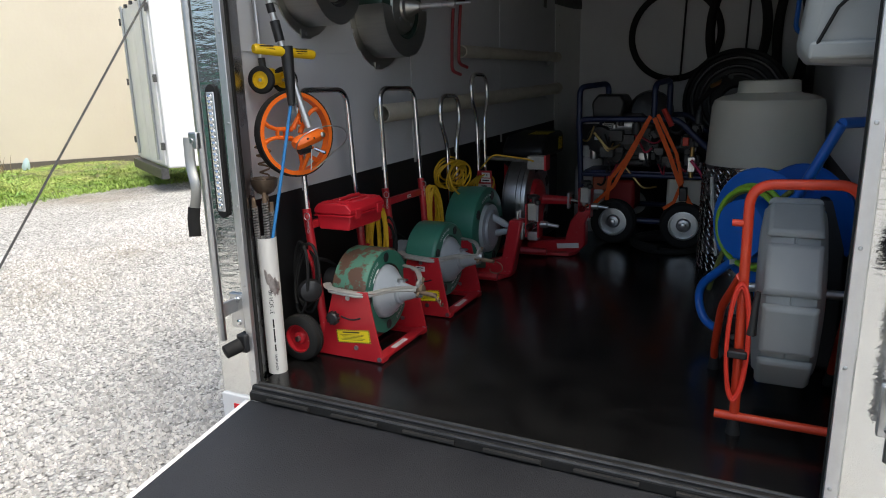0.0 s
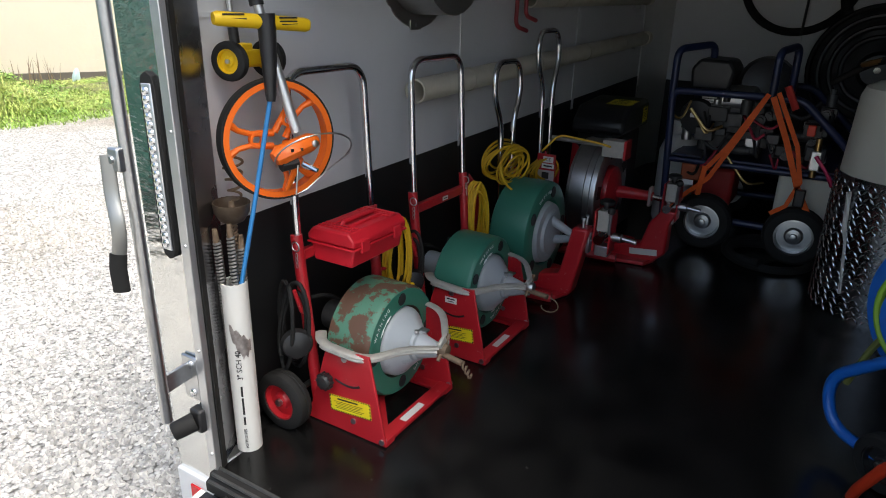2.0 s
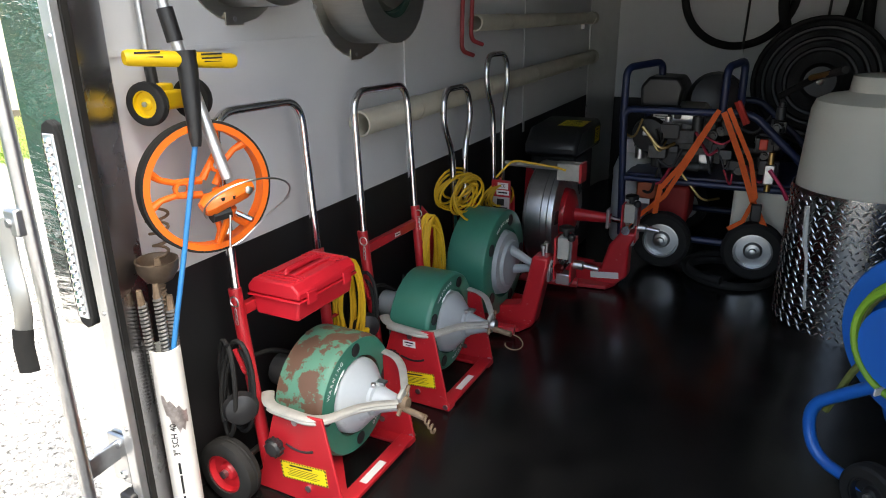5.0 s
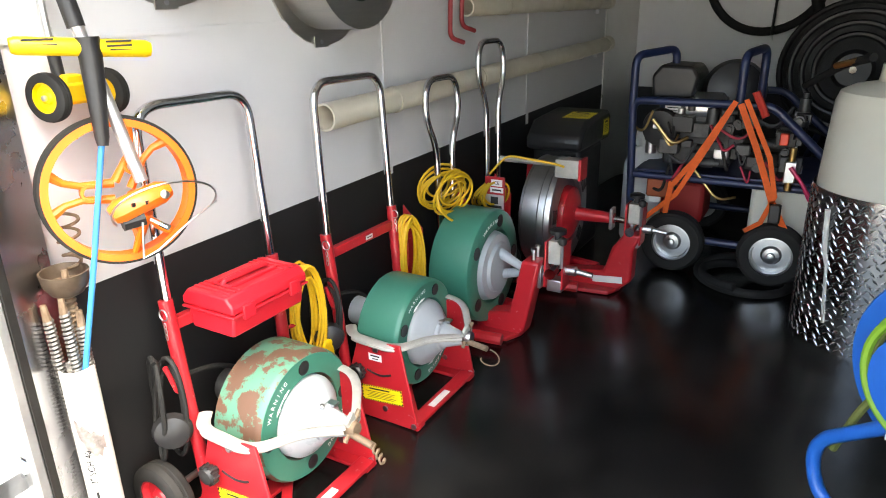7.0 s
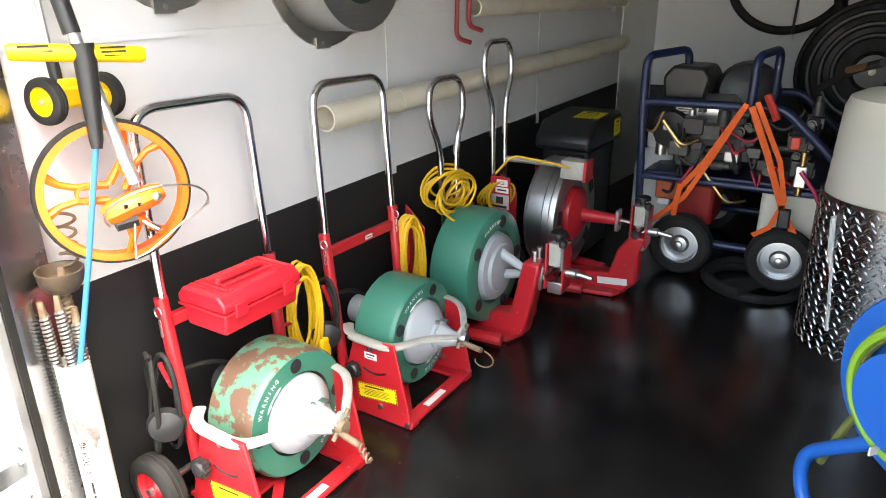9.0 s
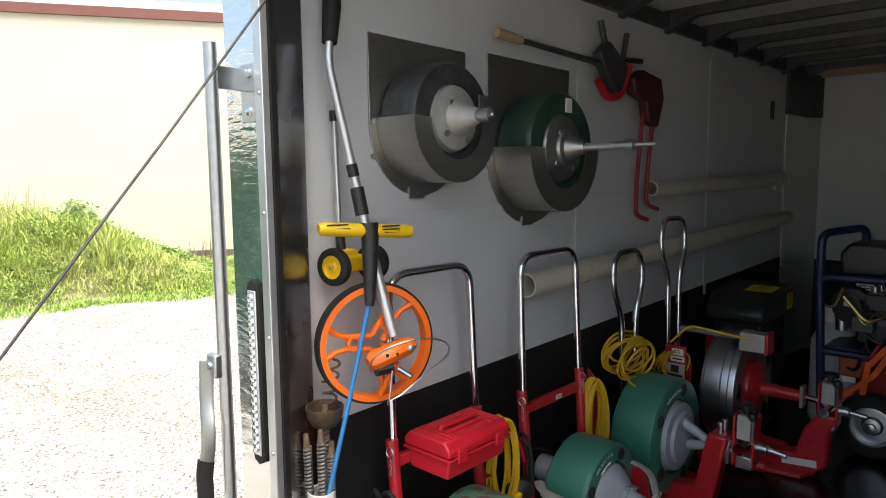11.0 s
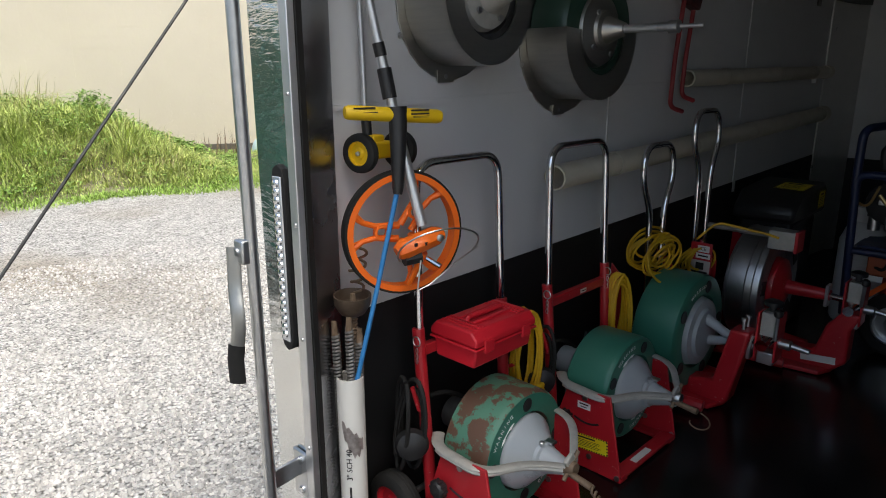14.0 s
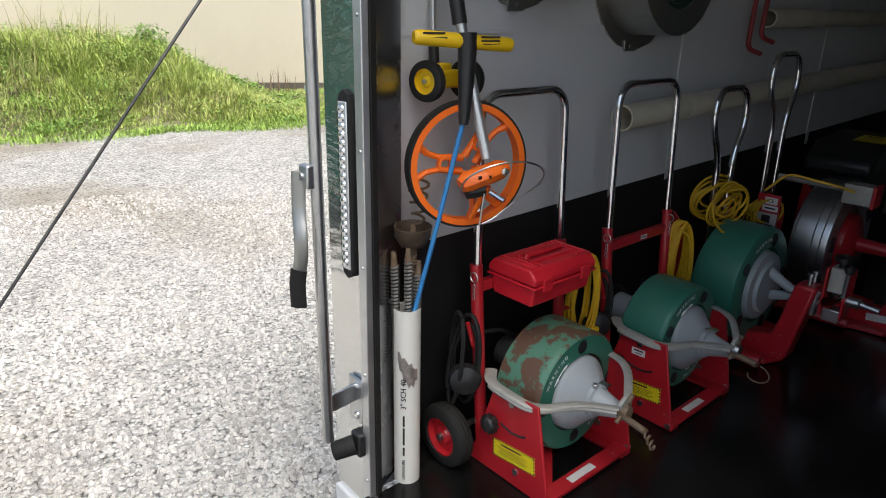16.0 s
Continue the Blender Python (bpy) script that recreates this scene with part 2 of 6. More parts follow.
# ---- mesh tools ----
class Geo:
    """Collects vertices and faces of one mesh."""

    def __init__(self):
        self.v, self.f = [], []

    def add(self, vs, fs):
        o = len(self.v)
        self.v += [tuple(v) for v in vs]
        self.f += [tuple(i + o for i in f) for f in fs]
        return self

    def box(self, c, s, m=None):
        x, y, z = s[0] / 2, s[1] / 2, s[2] / 2
        vs = [Vector((a, b, d)) for a in (-x, x) for b in (-y, y) for d in (-z, z)]
        if m:
            vs = [m @ v for v in vs]
        vs = [v + Vector(c) for v in vs]
        return self.add(vs, [(0, 1, 3, 2), (4, 6, 7, 5), (0, 4, 5, 1), (2, 3, 7, 6), (0, 2, 6, 4), (1, 5, 7, 3)])

    def prism(self, poly, axis, a, b):
        """A polygon in the two other axes (in x, y, z order), drawn out along axis from a to b."""
        n = len(poly)
        def put(p, d):
            q = list(p)
            q.insert(axis, d)
            return q
        vs = [put(p, a) for p in poly] + [put(p, b) for p in poly]
        fs = [tuple(range(n))[::-1], tuple(range(n, 2 * n))] + [(i, (i + 1) % n, n + (i + 1) % n, n + i) for i in range(n)]
        return self.add(vs, fs)

    def tube(self, pts, r, n=10, closed=False, flat=1.0):
        """A tube along points; r may be one radius or one for each point; flat squeezes it."""
        pts = [Vector(p) for p in pts]
        k = len(pts)
        rs = r if isinstance(r, (list, tuple)) else [r] * k
        vs = []
        up = None
        for i, p in enumerate(pts):
            if closed:
                d = pts[(i + 1) % k] - pts[i - 1]
            else:
                d = pts[min(i + 1, k - 1)] - pts[max(i - 1, 0)]
            d.normalize()
            if up is None:
                up = d.orthogonal().normalized() if abs(d.z) > 0.95 else d.cross(Vector((0, 0, 1))).normalized()
            up = (up - d * up.dot(d))
            up = up.normalized() if up.length > 1e-6 else d.orthogonal().normalized()
            side = d.cross(up)
            for j in range(n):
                a = 2 * math.pi * j / n
                vs.append(p + (up * math.cos(a) + side * (math.sin(a) * flat)) * rs[i])
        fs = []
        for i in range(k if closed else k - 1):
            a, b = i * n, ((i + 1) % k) * n
            fs += [(a + j, a + (j + 1) % n, b + (j + 1) % n, b + j) for j in range(n)]
        if not closed:
            fs += [tuple(range(n))[::-1], tuple(range((k - 1) * n, k * n))]
        return self.add(vs, fs)

    def lathe(self, profile, origin, axis, n=32, closed=False):
        """Profile of (along, radius) turned about axis through origin. closed: the profile is a loop."""
        a = Vector(axis).normalized()
        u = a.orthogonal().normalized()
        w = a.cross(u)
        o = Vector(origin)
        vs = []
        for h, r in profile:
            for j in range(n):
                t = 2 * math.pi * j / n
                vs.append(o + a * h + (u * math.cos(t) + w * math.sin(t)) * max(r, 1e-4))
        k = len(profile)
        fs = []
        for i in range(k if closed else k - 1):
            p, q = i * n, ((i + 1) % k) * n
            fs += [(p + j, p + (j + 1) % n, q + (j + 1) % n, q + j) for j in range(n)]
        if not closed:
            fs += [tuple(range(n))[::-1], tuple(range((k - 1) * n, k * n))]
        return self.add(vs, fs)

    def mesh(self, name, material, smooth=True):
        me = bpy.data.meshes.new(name)
        me.from_pydata(self.v, [], self.f)
        me.materials.append(material)
        b = bmesh.new()
        b.from_mesh(me)
        bmesh.ops.recalc_face_normals(b, faces=b.faces)
        b.to_mesh(me)
        b.free()
        if smooth:
            me.shade_smooth()
            me.set_sharp_from_angle(angle=radians(38))
        return me


def part(name, geo, material, parent=None, label="", bevel=0.0, smooth=True):
    """One mesh object; a part of parent if that is given."""
    ob = new(name, geo.mesh(name, material, smooth))
    if parent:
        ob.parent = parent
    if label:
        ob["label"] = label
    if bevel:
        b = ob.modifiers.new("bevel", "BEVEL")
        b.width, b.segments, b.limit_method, b.angle_limit = bevel, 2, "ANGLE", radians(40)
    return ob


def thing(name, label, category, group="", at=None):
    e = new(name)
    e.empty_display_size = 0.05
    if at:
        e.location = at
    return tagged(e, label, category, group)


def fixed(name, geo, material, label="", bevel=0.0, smooth=True, category=""):
    return tagged(part(name, geo, material, None, label, bevel, smooth), label, category or name.split("_")[0], "", "structure")


def round_path(pts, r, n=6):
    """Points with rounded corners of radius r."""
    pts = [Vector(p) for p in pts]
    out = [pts[0]]
    for a, b, c in zip(pts, pts[1:], pts[2:]):
        u, w = (a - b), (c - b)
        d = min(r, u.length * 0.49, w.length * 0.49)
        p, q = b + u.normalized() * d, b + w.normalized() * d
        for i in range(n + 1):
            t = i / n
            out.append(p * (1 - t) ** 2 + b * 2 * t * (1 - t) + q * t * t)
    return out + [pts[-1]]


def coil(center, ru, rv, u, w, turns, wob, rng, n=22):
    """Loose loops of cord about center in the plane of u and w."""
    u, w = Vector(u), Vector(w)
    nrm = u.cross(w).normalized()
    out = []
    a0 = rng.random() * 6
    for i in range(int(turns * n) + 1):
        a = a0 + 2 * math.pi * i / n
        k = 1 + wob * math.sin(a * 0.37 + 2) + wob * 0.6 * math.sin(a * 0.71)
        out.append(Vector(center) + u * (ru * k * math.cos(a)) + w * (rv * k * math.sin(a)) + nrm * (wob * 0.18 * math.sin(a * 0.53 + a0)))
    return out


def letters(text, size, m, material, parent, name="lettering"):
    """Flat text as a mesh; m places its plane."""
    c = bpy.data.curves.new(name, "FONT")
    c.body, c.size, c.align_x, c.align_y, c.extrude = text, size, "CENTER", "CENTER", 0.0004
    c.resolution_u = 2
    tmp = new(name, c)
    me = bpy.data.meshes.new_from_object(tmp.evaluated_get(bpy.context.evaluated_depsgraph_get()))
    bpy.data.objects.remove(tmp)
    me.materials.clear()
    me.materials.append(material)
    ob = new(name, me)
    ob.parent = parent
    ob.matrix_local = m
    return ob


# ---- setting: ground, building, grass ----
GZ = -0.34
WX, WXR, WY, WH = -1.12, 0.77, 6.45, 1.9      # inner walls and ceiling of the cargo trailer
REAR = 2.13

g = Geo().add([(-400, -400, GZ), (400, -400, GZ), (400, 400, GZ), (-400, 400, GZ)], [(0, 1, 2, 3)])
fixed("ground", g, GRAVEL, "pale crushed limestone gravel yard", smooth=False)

# building wall: runs from A to B, seen square on from the yard
A, B = Vector((-14.06, 4.9, GZ)), Vector((-12.05, 8.23, GZ))
wd = (B - A).normalized()
wnorm = Vector((wd.y, -wd.x, 0))
bl = thing("block_building", "long cream painted concrete block building with maroon roof flashing", "building")
bl["kind"] = "structure"
w0, w1 = A - wd * 60, A + wd * 40
def slab(p, q, nrm, z0, z1, t):
    return Geo().add([*(Vector((v.x, v.y, z)) - nrm * d for d in (0, t) for z in (z0, z1) for v in (p, q))],
                     [(0, 1, 3, 2), (4, 6, 7, 5), (0, 4, 5, 1), (2, 3, 7, 6), (0, 2, 6, 4), (1, 5, 7, 3)])
part("wall", slab(w0, w1, wnorm, GZ, 4.35, 0.3), TAN_WALL, bl, smooth=False)
part("footing", slab(w0 + wnorm * 0.06, w1 + wnorm * 0.06, wnorm, GZ, GZ + 0.16, 0.055), CONCRETE, bl, "dark concrete footing", smooth=False)
part("roof_flashing", slab(w0 + wnorm * 0.08, w1 + wnorm * 0.08, wnorm, 4.3, 4.48, 0.4), MAROON, bl, "maroon metal flashing", smooth=False)
part("roof", slab(w0 - wnorm * 0.2, w1 - wnorm * 0.2, wnorm, 4.48, 4.7, 8), TRUCK_WHITE, bl, smooth=False)
# long block courses, each a shallow proud strip with a joint between
rng = random.Random(4)
course = Geo()
z = GZ + 0.17
while z < 4.25:
    s = -12.0
    while s < 14:
        ln = 0.8
        if rng.random() < 0.93:
            p, q = A + wd * (s + 0.003), A + wd * (s + ln - 0.003)
            pr = 0.0016 + rng.random() * 0.0008
            course.add([Vector((v.x, v.y, zz)) + wnorm * d for d in (pr, 0.0) for zz in (z + 0.0025, z + 0.1975) for v in (p, q)],
                       [(0, 1, 3, 2), (0, 4, 5, 1), (2, 3, 7, 6), (0, 2, 6, 4), (1, 5, 7, 3)])
        s += ln
    z += 0.2
tagged(part("blocks", course, TAN_WALL, bl, smooth=False), kind="stuff")


# grass mound
def bank_edge(y):
    return -9.0 + 0.2 * (y - 3) + 0.25 * noise.noise(Vector((y * 0.8, 1, 2)))


def mound(x, y):
    e = max(0.0, min(1.0, (bank_edge(y) - x) / 2.2))
    f = max(0.0, min(1.0, (6.7 - y) / 2.4))
    f = f * f * (3 - 2 * f)
    return GZ + 0.05 * e + 0.82 * (e * e * (3 - 2 * e)) * f + 0.06 * noise.noise(Vector((x * 0.7, y * 0.7, 0))) * e


gm = Geo()
NX, NY = 30, 60
for i in range(NX):
    for j in range(NY):
        y = -14 + 30 * j / (NY - 1)
        x = bank_edge(y) + 0.1 - 6.5 * i / (NX - 1)
        gm.v.append((x, y, mound(x, y) + (0.004 if i else -0.03)))
for i in range(NX - 1):
    for j in range(NY - 1):
        a = i * NY + j
        gm.f.append((a, a + 1, a + NY + 1, a + NY))
SOIL = mat("soil under grass", (0.09, 0.1, 0.035), 0.95, color2=(0.2, 0.18, 0.12), scale=1.5, spread=0.4, bump=0.6)
fixed("grass_bank", gm, SOIL, "low earth bank overgrown with tall green grass", smooth=True, category="bank")


def growth(name, label, material, tufts, per, hmin, hmax, width, spread, lean, seed, inset=0.0, reach=5.0, y0=-5.0, y1=9.5, low=0.15, leafy=False):
    """Tufts of curved blades, or clumps of small leaves, on the bank."""
    rng = random.Random(seed)
    v, f = [], []
    gap = 0
    while gap < tufts:
        gap += 1
        y = y0 + (y1 - y0) * rng.random()
        depth = inset + reach * rng.random() ** 1.3
        x = bank_edge(y) - depth
        if (Vector((x, y, 0)) - Vector((A.x, A.y, 0))).dot(Vector((wnorm.x, wnorm.y, 0))) < 0.12:
            continue
        tall = max(low, min(1.0, depth / 0.9) * max(0.0, min(1.0, (6.9 - y) / 1.6)))
        patch = 0.75 + 0.7 * noise.noise(Vector((x * 0.9, y * 0.9, 7 + seed))) + 0.35 * noise.noise(Vector((x * 2.7, y * 2.7, 5)))
        if patch < 0.3:
            continue
        H = (hmin + (hmax - hmin) * rng.random()) * tall * min(1.3, patch)
        z0 = mound(x, y)
        ta, tl = rng.random() * 6.283, 0.25 * rng.random()
        for k in range(per):
            px, py = x + rng.gauss(0, spread), y + rng.gauss(0, spread)
            a = rng.random() * 6.283
            o = len(v)
            if leafy:
                zc = z0 + H * rng.random() ** 0.6
                w = width * (0.6 + 0.8 * rng.random())
                u = Vector((math.cos(a), math.sin(a), rng.uniform(-0.7, 0.5))).normalized() * w
                q = u.cross(Vector((rng.uniform(-0.5, 0.5), rng.uniform(-0.5, 0.5), 1))).normalized() * w * 0.42
                c = Vector((px, py, zc))
                v += [tuple(c - u), tuple(c + q), tuple(c + u), tuple(c - q)]
                f.append((o, o + 1, o + 2, o + 3))
                continue
            h = H * (0.5 + 0.6 * rng.random())
            b = lean * (0.3 + rng.random())
            dx, dy = math.cos(a) * b + math.cos(ta) * tl, math.sin(a) * b + math.sin(ta) * tl
            w = width * (0.6 + 0.8 * rng.random()) / 2
            wx, wy = -math.sin(a) * w, math.cos(a) * w
            for t, ws in ((0.0, 1.0), (0.4, 0.95), (0.75, 0.65)):
                cx, cy, cz = px + dx * h * t * t, py + dy * h * t * t, z0 - 0.02 + h * (t - 0.25 * b * t * t)
                v += [(cx - wx * ws, cy - wy * ws, cz), (cx + wx * ws, cy + wy * ws, cz)]
            v.append((px + dx * h, py + dy * h, z0 - 0.02 + h * (1 - 0.35 * b)))
            f += [(o, o + 1, o + 3, o + 2), (o + 2, o + 3, o + 5, o + 4), (o + 4, o + 5, o + 6)]
    me = bpy.data.meshes.new(name)
    me.from_pydata(v, [], f)
    me.materials.append(material)
    return tagged(new(name, me), label, "grass", "", "stuff")


growth("grass", "tall tangled unmown green grass on the bank", GRASS, 3400, 34, 0.22, 0.55, 0.012, 0.07, 0.75, 1, inset=0.25)
growth("short_grass", "short green turf along the edge of the gravel", TURF, 2600, 26, 0.1, 0.16, 0.012, 0.1, 0.8, 12, inset=-0.25, reach=2.2, low=0.8)
growth("weeds", "dark green broad-leaved weeds among the grass", WEED, 400, 110, 0.2, 0.5, 0.024, 0.12, 0.7, 2, inset=0.3, leafy=True)
growth("leafy_growth", "pale green feathery leaves over the bank", GRASS, 1200, 110, 0.25, 0.5, 0.013, 0.12, 0.7, 5, inset=0.5, leafy=True)
growth("bush", "dark leafy bush beside the building wall", WEED, 240, 110, 0.3, 0.55, 0.035, 0.1, 0.6, 8, inset=2.4, reach=1.4, y0=5.0, y1=6.5, low=0.6, leafy=True)
growth("seed_heads", "pale seeding grass stalks", SEED, 420, 7, 0.5, 0.8, 0.009, 0.1, 0.35, 3, inset=1.2, reach=3.0)
growth("dry_grass", "dry straw-coloured grass at the foot of the bank", SEED, 500, 24, 0.15, 0.3, 0.01, 0.09, 0.8, 4, inset=0.2, reach=1.6, y1=5.5)
growth("dead_stalks", "thin brown dead weed stalks by the wall", STALK, 30, 4, 0.8, 1.0, 0.012, 0.07, 0.25, 9, inset=3.0, reach=1.0, y0=6.2, y1=7.6, low=0.75)

# litter by the footing
g = Geo().lathe([(0, 0.05), (0.1, 0.07), (0.2, 0.05), (0.26, 0.02)], (-11.6, 8.0, GZ + 0.02), (0.2, 0.1, 1), 10)
tagged(part("plastic_bag", g, mat("pale blue plastic", (0.5, 0.65, 0.7), 0.4)), "crumpled pale blue plastic litter on the ground", "litter")


# loose stones of the gravel near the trailer
STONE = leaf_material("limestone chips", (0.41, 0.4, 0.385), (0.56, 0.55, 0.53), 0.65, 1.35)
rng = random.Random(77)
v, f = [], []
for i in range(90000):
    x = -1.22 - 4.6 * rng.random() ** 1.6
    y = 0.4 + 6.4 * rng.random()
    if x > -1.4 and y > 2.0:
        continue
    thin = noise.noise(Vector((x * 0.8, y * 0.8, 4))) + 0.6 * noise.noise(Vector((x * 2.5, y * 2.5, 9)))
    if thin < -0.25 and rng.random() < 0.75:
        continue
    s = 0.005 + 0.011 * rng.random() ** 2
    a = rng.random() * 6.283
    ca, sa = math.cos(a) * s, math.sin(a) * s
    o = len(v)
    q, w, hgt = 0.55 + 0.4 * rng.random(), rng.uniform(-0.4, 0.4), s * rng.uniform(0.6, 1.25)
    v += [(x + ca, y + sa, GZ), (x - sa * q, y + ca * q, GZ), (x - ca * 0.9, y - sa * 0.9, GZ), (x + sa * q, y - ca * q, GZ),
          (x + ca * (0.5 + w) * 0.8, y + sa * 0.5, GZ + hgt), (x - ca * 0.45, y - sa * 0.45 + ca * 0.2, GZ + hgt * rng.uniform(0.6, 1.0))]
    f += [(o, o + 1, o + 4), (o + 1, o + 5, o + 4), (o + 1, o + 2, o + 5), (o + 2, o + 3, o + 5), (o + 3, o + 4, o + 5), (o + 3, o, o + 4)]
me = bpy.data.meshes.new("gravel_stones")
me.from_pydata(v, [], f)
me.materials.append(STONE)
tagged(new("gravel_stones", me), "loose pale limestone chips on the yard", "gravel", "", "stuff")

# ---- the cargo trailer ----
T = 0.06
fixed("floor", Geo().box(((WX + WXR) / 2, (2.272 + WY + 0.06) / 2, -0.03), (WXR - WX + 0.12, WY + 0.06 - 2.272, 0.06)).box((-0.1765, 2.201, -0.03), (1.69, 0.142, 0.06)), FLOOR, "glossy black coated trailer floor")
fixed("wall_left", Geo().prism([(2.2, 0.602), (WY, 0.702), (WY, WH + 0.02), (2.2, WH + 0.02)], 0, WX - T, WX), WHITE, "white panelled trailer side wall", category="wall")
fixed("kickboard_left", Geo().prism([(2.2, 0.0), (WY, 0.0), (WY, 0.702), (2.2, 0.602)], 0, WX - T + 0.002, WX + 0.002), KICK, "black lower wall panel", category="wall")
fixed("wall_right", Geo().box((WXR + T / 2, (2.2 + WY) / 2, WH / 2 + 0.3), (T, WY - 2.2, WH - 0.6 + 0.02)), WHITE, "white panelled trailer side wall", category="wall")
fixed("kickboard_right", Geo().box((WXR + T / 2 - 0.002, (2.2 + WY) / 2, 0.3025), (T, WY - 2.2, 0.605)), KICK, "black lower wall panel", category="wall")
fixed("wall_front", Geo().box(((WX + WXR) / 2, WY + T / 2, WH / 2 + 0.3), (WXR - WX + 0.12, T, WH - 0.6 + 0.02)), WHITE, "white front wall of the trailer", category="wall")
fixed("kickboard_front", Geo().box(((WX + WXR) / 2, WY + T / 2 - 0.002, 0.316), (WXR - WX, T, 0.632)), KICK, "black lower wall panel", category="wall")
# panel seams on the left wall
g = Geo()
g.prism([(2.28, 1.106), (4.1, 1.146), (4.1, 1.158), (2.28, 1.118)], 0, WX, WX + 0.006)
fixed("trim_seam", g, WHITE, "thin raised joint strip between wall panels", category="trim")
g = Geo()
for y in (3.5, 4.72):
    g.box((WX + 0.002, y, 1.2), (0.004, 0.03, 1.18))
fixed("trim_batten", g, WHITE, "thin upright wall battens", category="trim")
# corner strip of galvanised sheet
fixed("trim_corner", Geo().prism([(WX, WY - 0.5), (WX + 0.008, WY - 0.5), (WX + 0.014, WY - 0.35), (WX + 0.024, WY - 0.2), (WX + 0.04, WY - 0.09), (WX + 0.075, WY - 0.02), (WX + 0.08, WY), (WX, WY)], 2, 0.0, 1.6), LIT_GALV, "galvanised curved corner sheet", category="trim")
fixed("trim_corner_cap", Geo().prism([(WX, WY - 0.52), (WX + 0.02, WY - 0.52), (WX + 0.05, WY - 0.1), (WX + 0.09, WY - 0.01), (WX + 0.09, WY), (WX, WY)], 2, 1.6, WH - 0.02), DARK_METAL, "dark corner gusset", 0.004, category="trim")
# ceiling with ribs, in one mesh
g = Geo().box(((WX + WXR) / 2, (REAR + WY) / 2, WH + 0.05), (WXR - WX + 0.12, WY - REAR + 0.1, 0.03))
fixed("ceiling", g, CEIL, "pale ceiling sheet of the trailer", category="ceiling")
rib = Geo()
y = 2.55
while y < WY:
    rib.prism([(WX, WH - 0.06), (WX + 0.14, WH - 0.005), (WXR - 0.14, WH - 0.005), (WXR, WH - 0.06), (WXR, WH + 0.034), (WX, WH + 0.034)], 1, y, y + 0.045)
    y += 0.41
fixed("ceiling_ribs", rib, DARK_METAL, "dark steel ceiling bows", category="ceiling")
fixed("trim_cove", Geo().box((WX + 0.012, (2.3 + WY) / 2, WH - 0.015), (0.024, WY - 2.3, 0.06)), DARK_METAL, "dark trim along the top of the wall", category="trim")
fixed("trim_front_header", Geo().box(((WX + WXR) / 2, WY - 0.02, WH + 0.0), (WXR - WX, 0.04, 0.07)), WOOD, "bare wooden header over the front wall", category="trim")


def post(sx, name):
    """Rear corner post; sx = 1 is the left one."""
    X = lambda v: v if sx > 0 else (-0.353 - v)
    p = thing(name, "polished stainless rear corner post with dark brushed jamb", "post")
    p["kind"] = "structure"
    part("skin", Geo().prism([(X(-1.19), 2.13), (X(-1.045), 2.13), (X(-1.045), 2.16), (X(-1.16), 2.2), (X(-1.19), 2.2)], 2, -0.16, 2.0), MIRROR, p, "polished stainless skin", 0.006)
    part("jamb", Geo().prism([(X(-1.02), 2.136), (X(-1.088), 2.27), (X(-1.185), 2.27), (X(-1.165), 2.205), (X(-1.04), 2.165)], 2, -0.002, 1.9), JAMB, p, "dark brushed jamb", 0.002)
    part("edge_flange", Geo().prism([(X(-1.047), 2.118), (X(-1.018), 2.118), (X(-1.018), 2.136), (X(-1.047), 2.136)], 2, -0.1, 1.92), ALU, p, "aluminium edge flange", 0.002)
    part("rubber_seal", Geo().prism([(X(-1.021), 2.137), (X(-1.013), 2.137), (X(-1.02), 2.155), (X(-1.028), 2.155)], 2, -0.002, 1.9), RUBBER, p, "black rubber seal")
    for z in (0.05, 0.35, 0.62, 0.88, 1.15, 1.4, 1.65):
        part("screw", Geo().lathe([(0, 0.005), (0.003, 0.004), (0.004, 0.001)], (X(-1.03), 2.118, z), (0, -1, 0), 10), STEEL, p)
    return p


post(1, "post_left")
post(-1, "post_right")
fixed("header", Geo().box((-0.1765, 2.2, 1.955), (2.02, 0.14, 0.1)), ALU, "aluminium header over the rear opening", category="header")
fixed("wall_left_outer", Geo().box((-1.195, (2.21 + WY) / 2, 0.93), (0.025, WY - 2.2, 2.15)), TRUCK_WHITE, "white outer skin of the trailer", category="wall")
fixed("wall_right_outer", Geo().box((0.842, (2.21 + WY) / 2, 0.93), (0.025, WY - 2.2, 2.15)), TRUCK_WHITE, "white outer skin of the trailer", category="wall")
fixed("roof", Geo().box(((WX + WXR) / 2, (2.13 + WY) / 2, 2.03), (WXR - WX + 0.2, WY - 2.1, 0.03)), TRUCK_WHITE, "trailer roof", category="roof")
# lower corner with red reflector
fixed("rear_sill", Geo().box((-0.176, 2.15, -0.135), (1.7, 0.12, 0.13)), RUBBER, "black rear frame under the sill", category="sill")
for cx, nm in ((-1.115, "sill_corner_left"), (0.762, "sill_corner_right")):
    fixed(nm, Geo().box((cx, 2.165, -0.135), (0.15, 0.09, 0.15)), TRUCK_WHITE, "white corner of the rear frame", 0.004, category="sill")
fixed("threshold", Geo().prism([(2.088, -0.045), (2.129, -0.045), (2.129, 0.003), (2.106, 0.003), (2.1, -0.012), (2.088, -0.016)], 0, -1.03, 0.68), RUBBER, "black ribbed threshold", 0.003, category="sill")
g = Geo()
for yy, zz in ((2.128, 0.004), (2.104, 0.001), (2.093, -0.014)):
    g.tube([(-1.02, yy, zz), (0.675, yy, zz)], 0.005, 6)
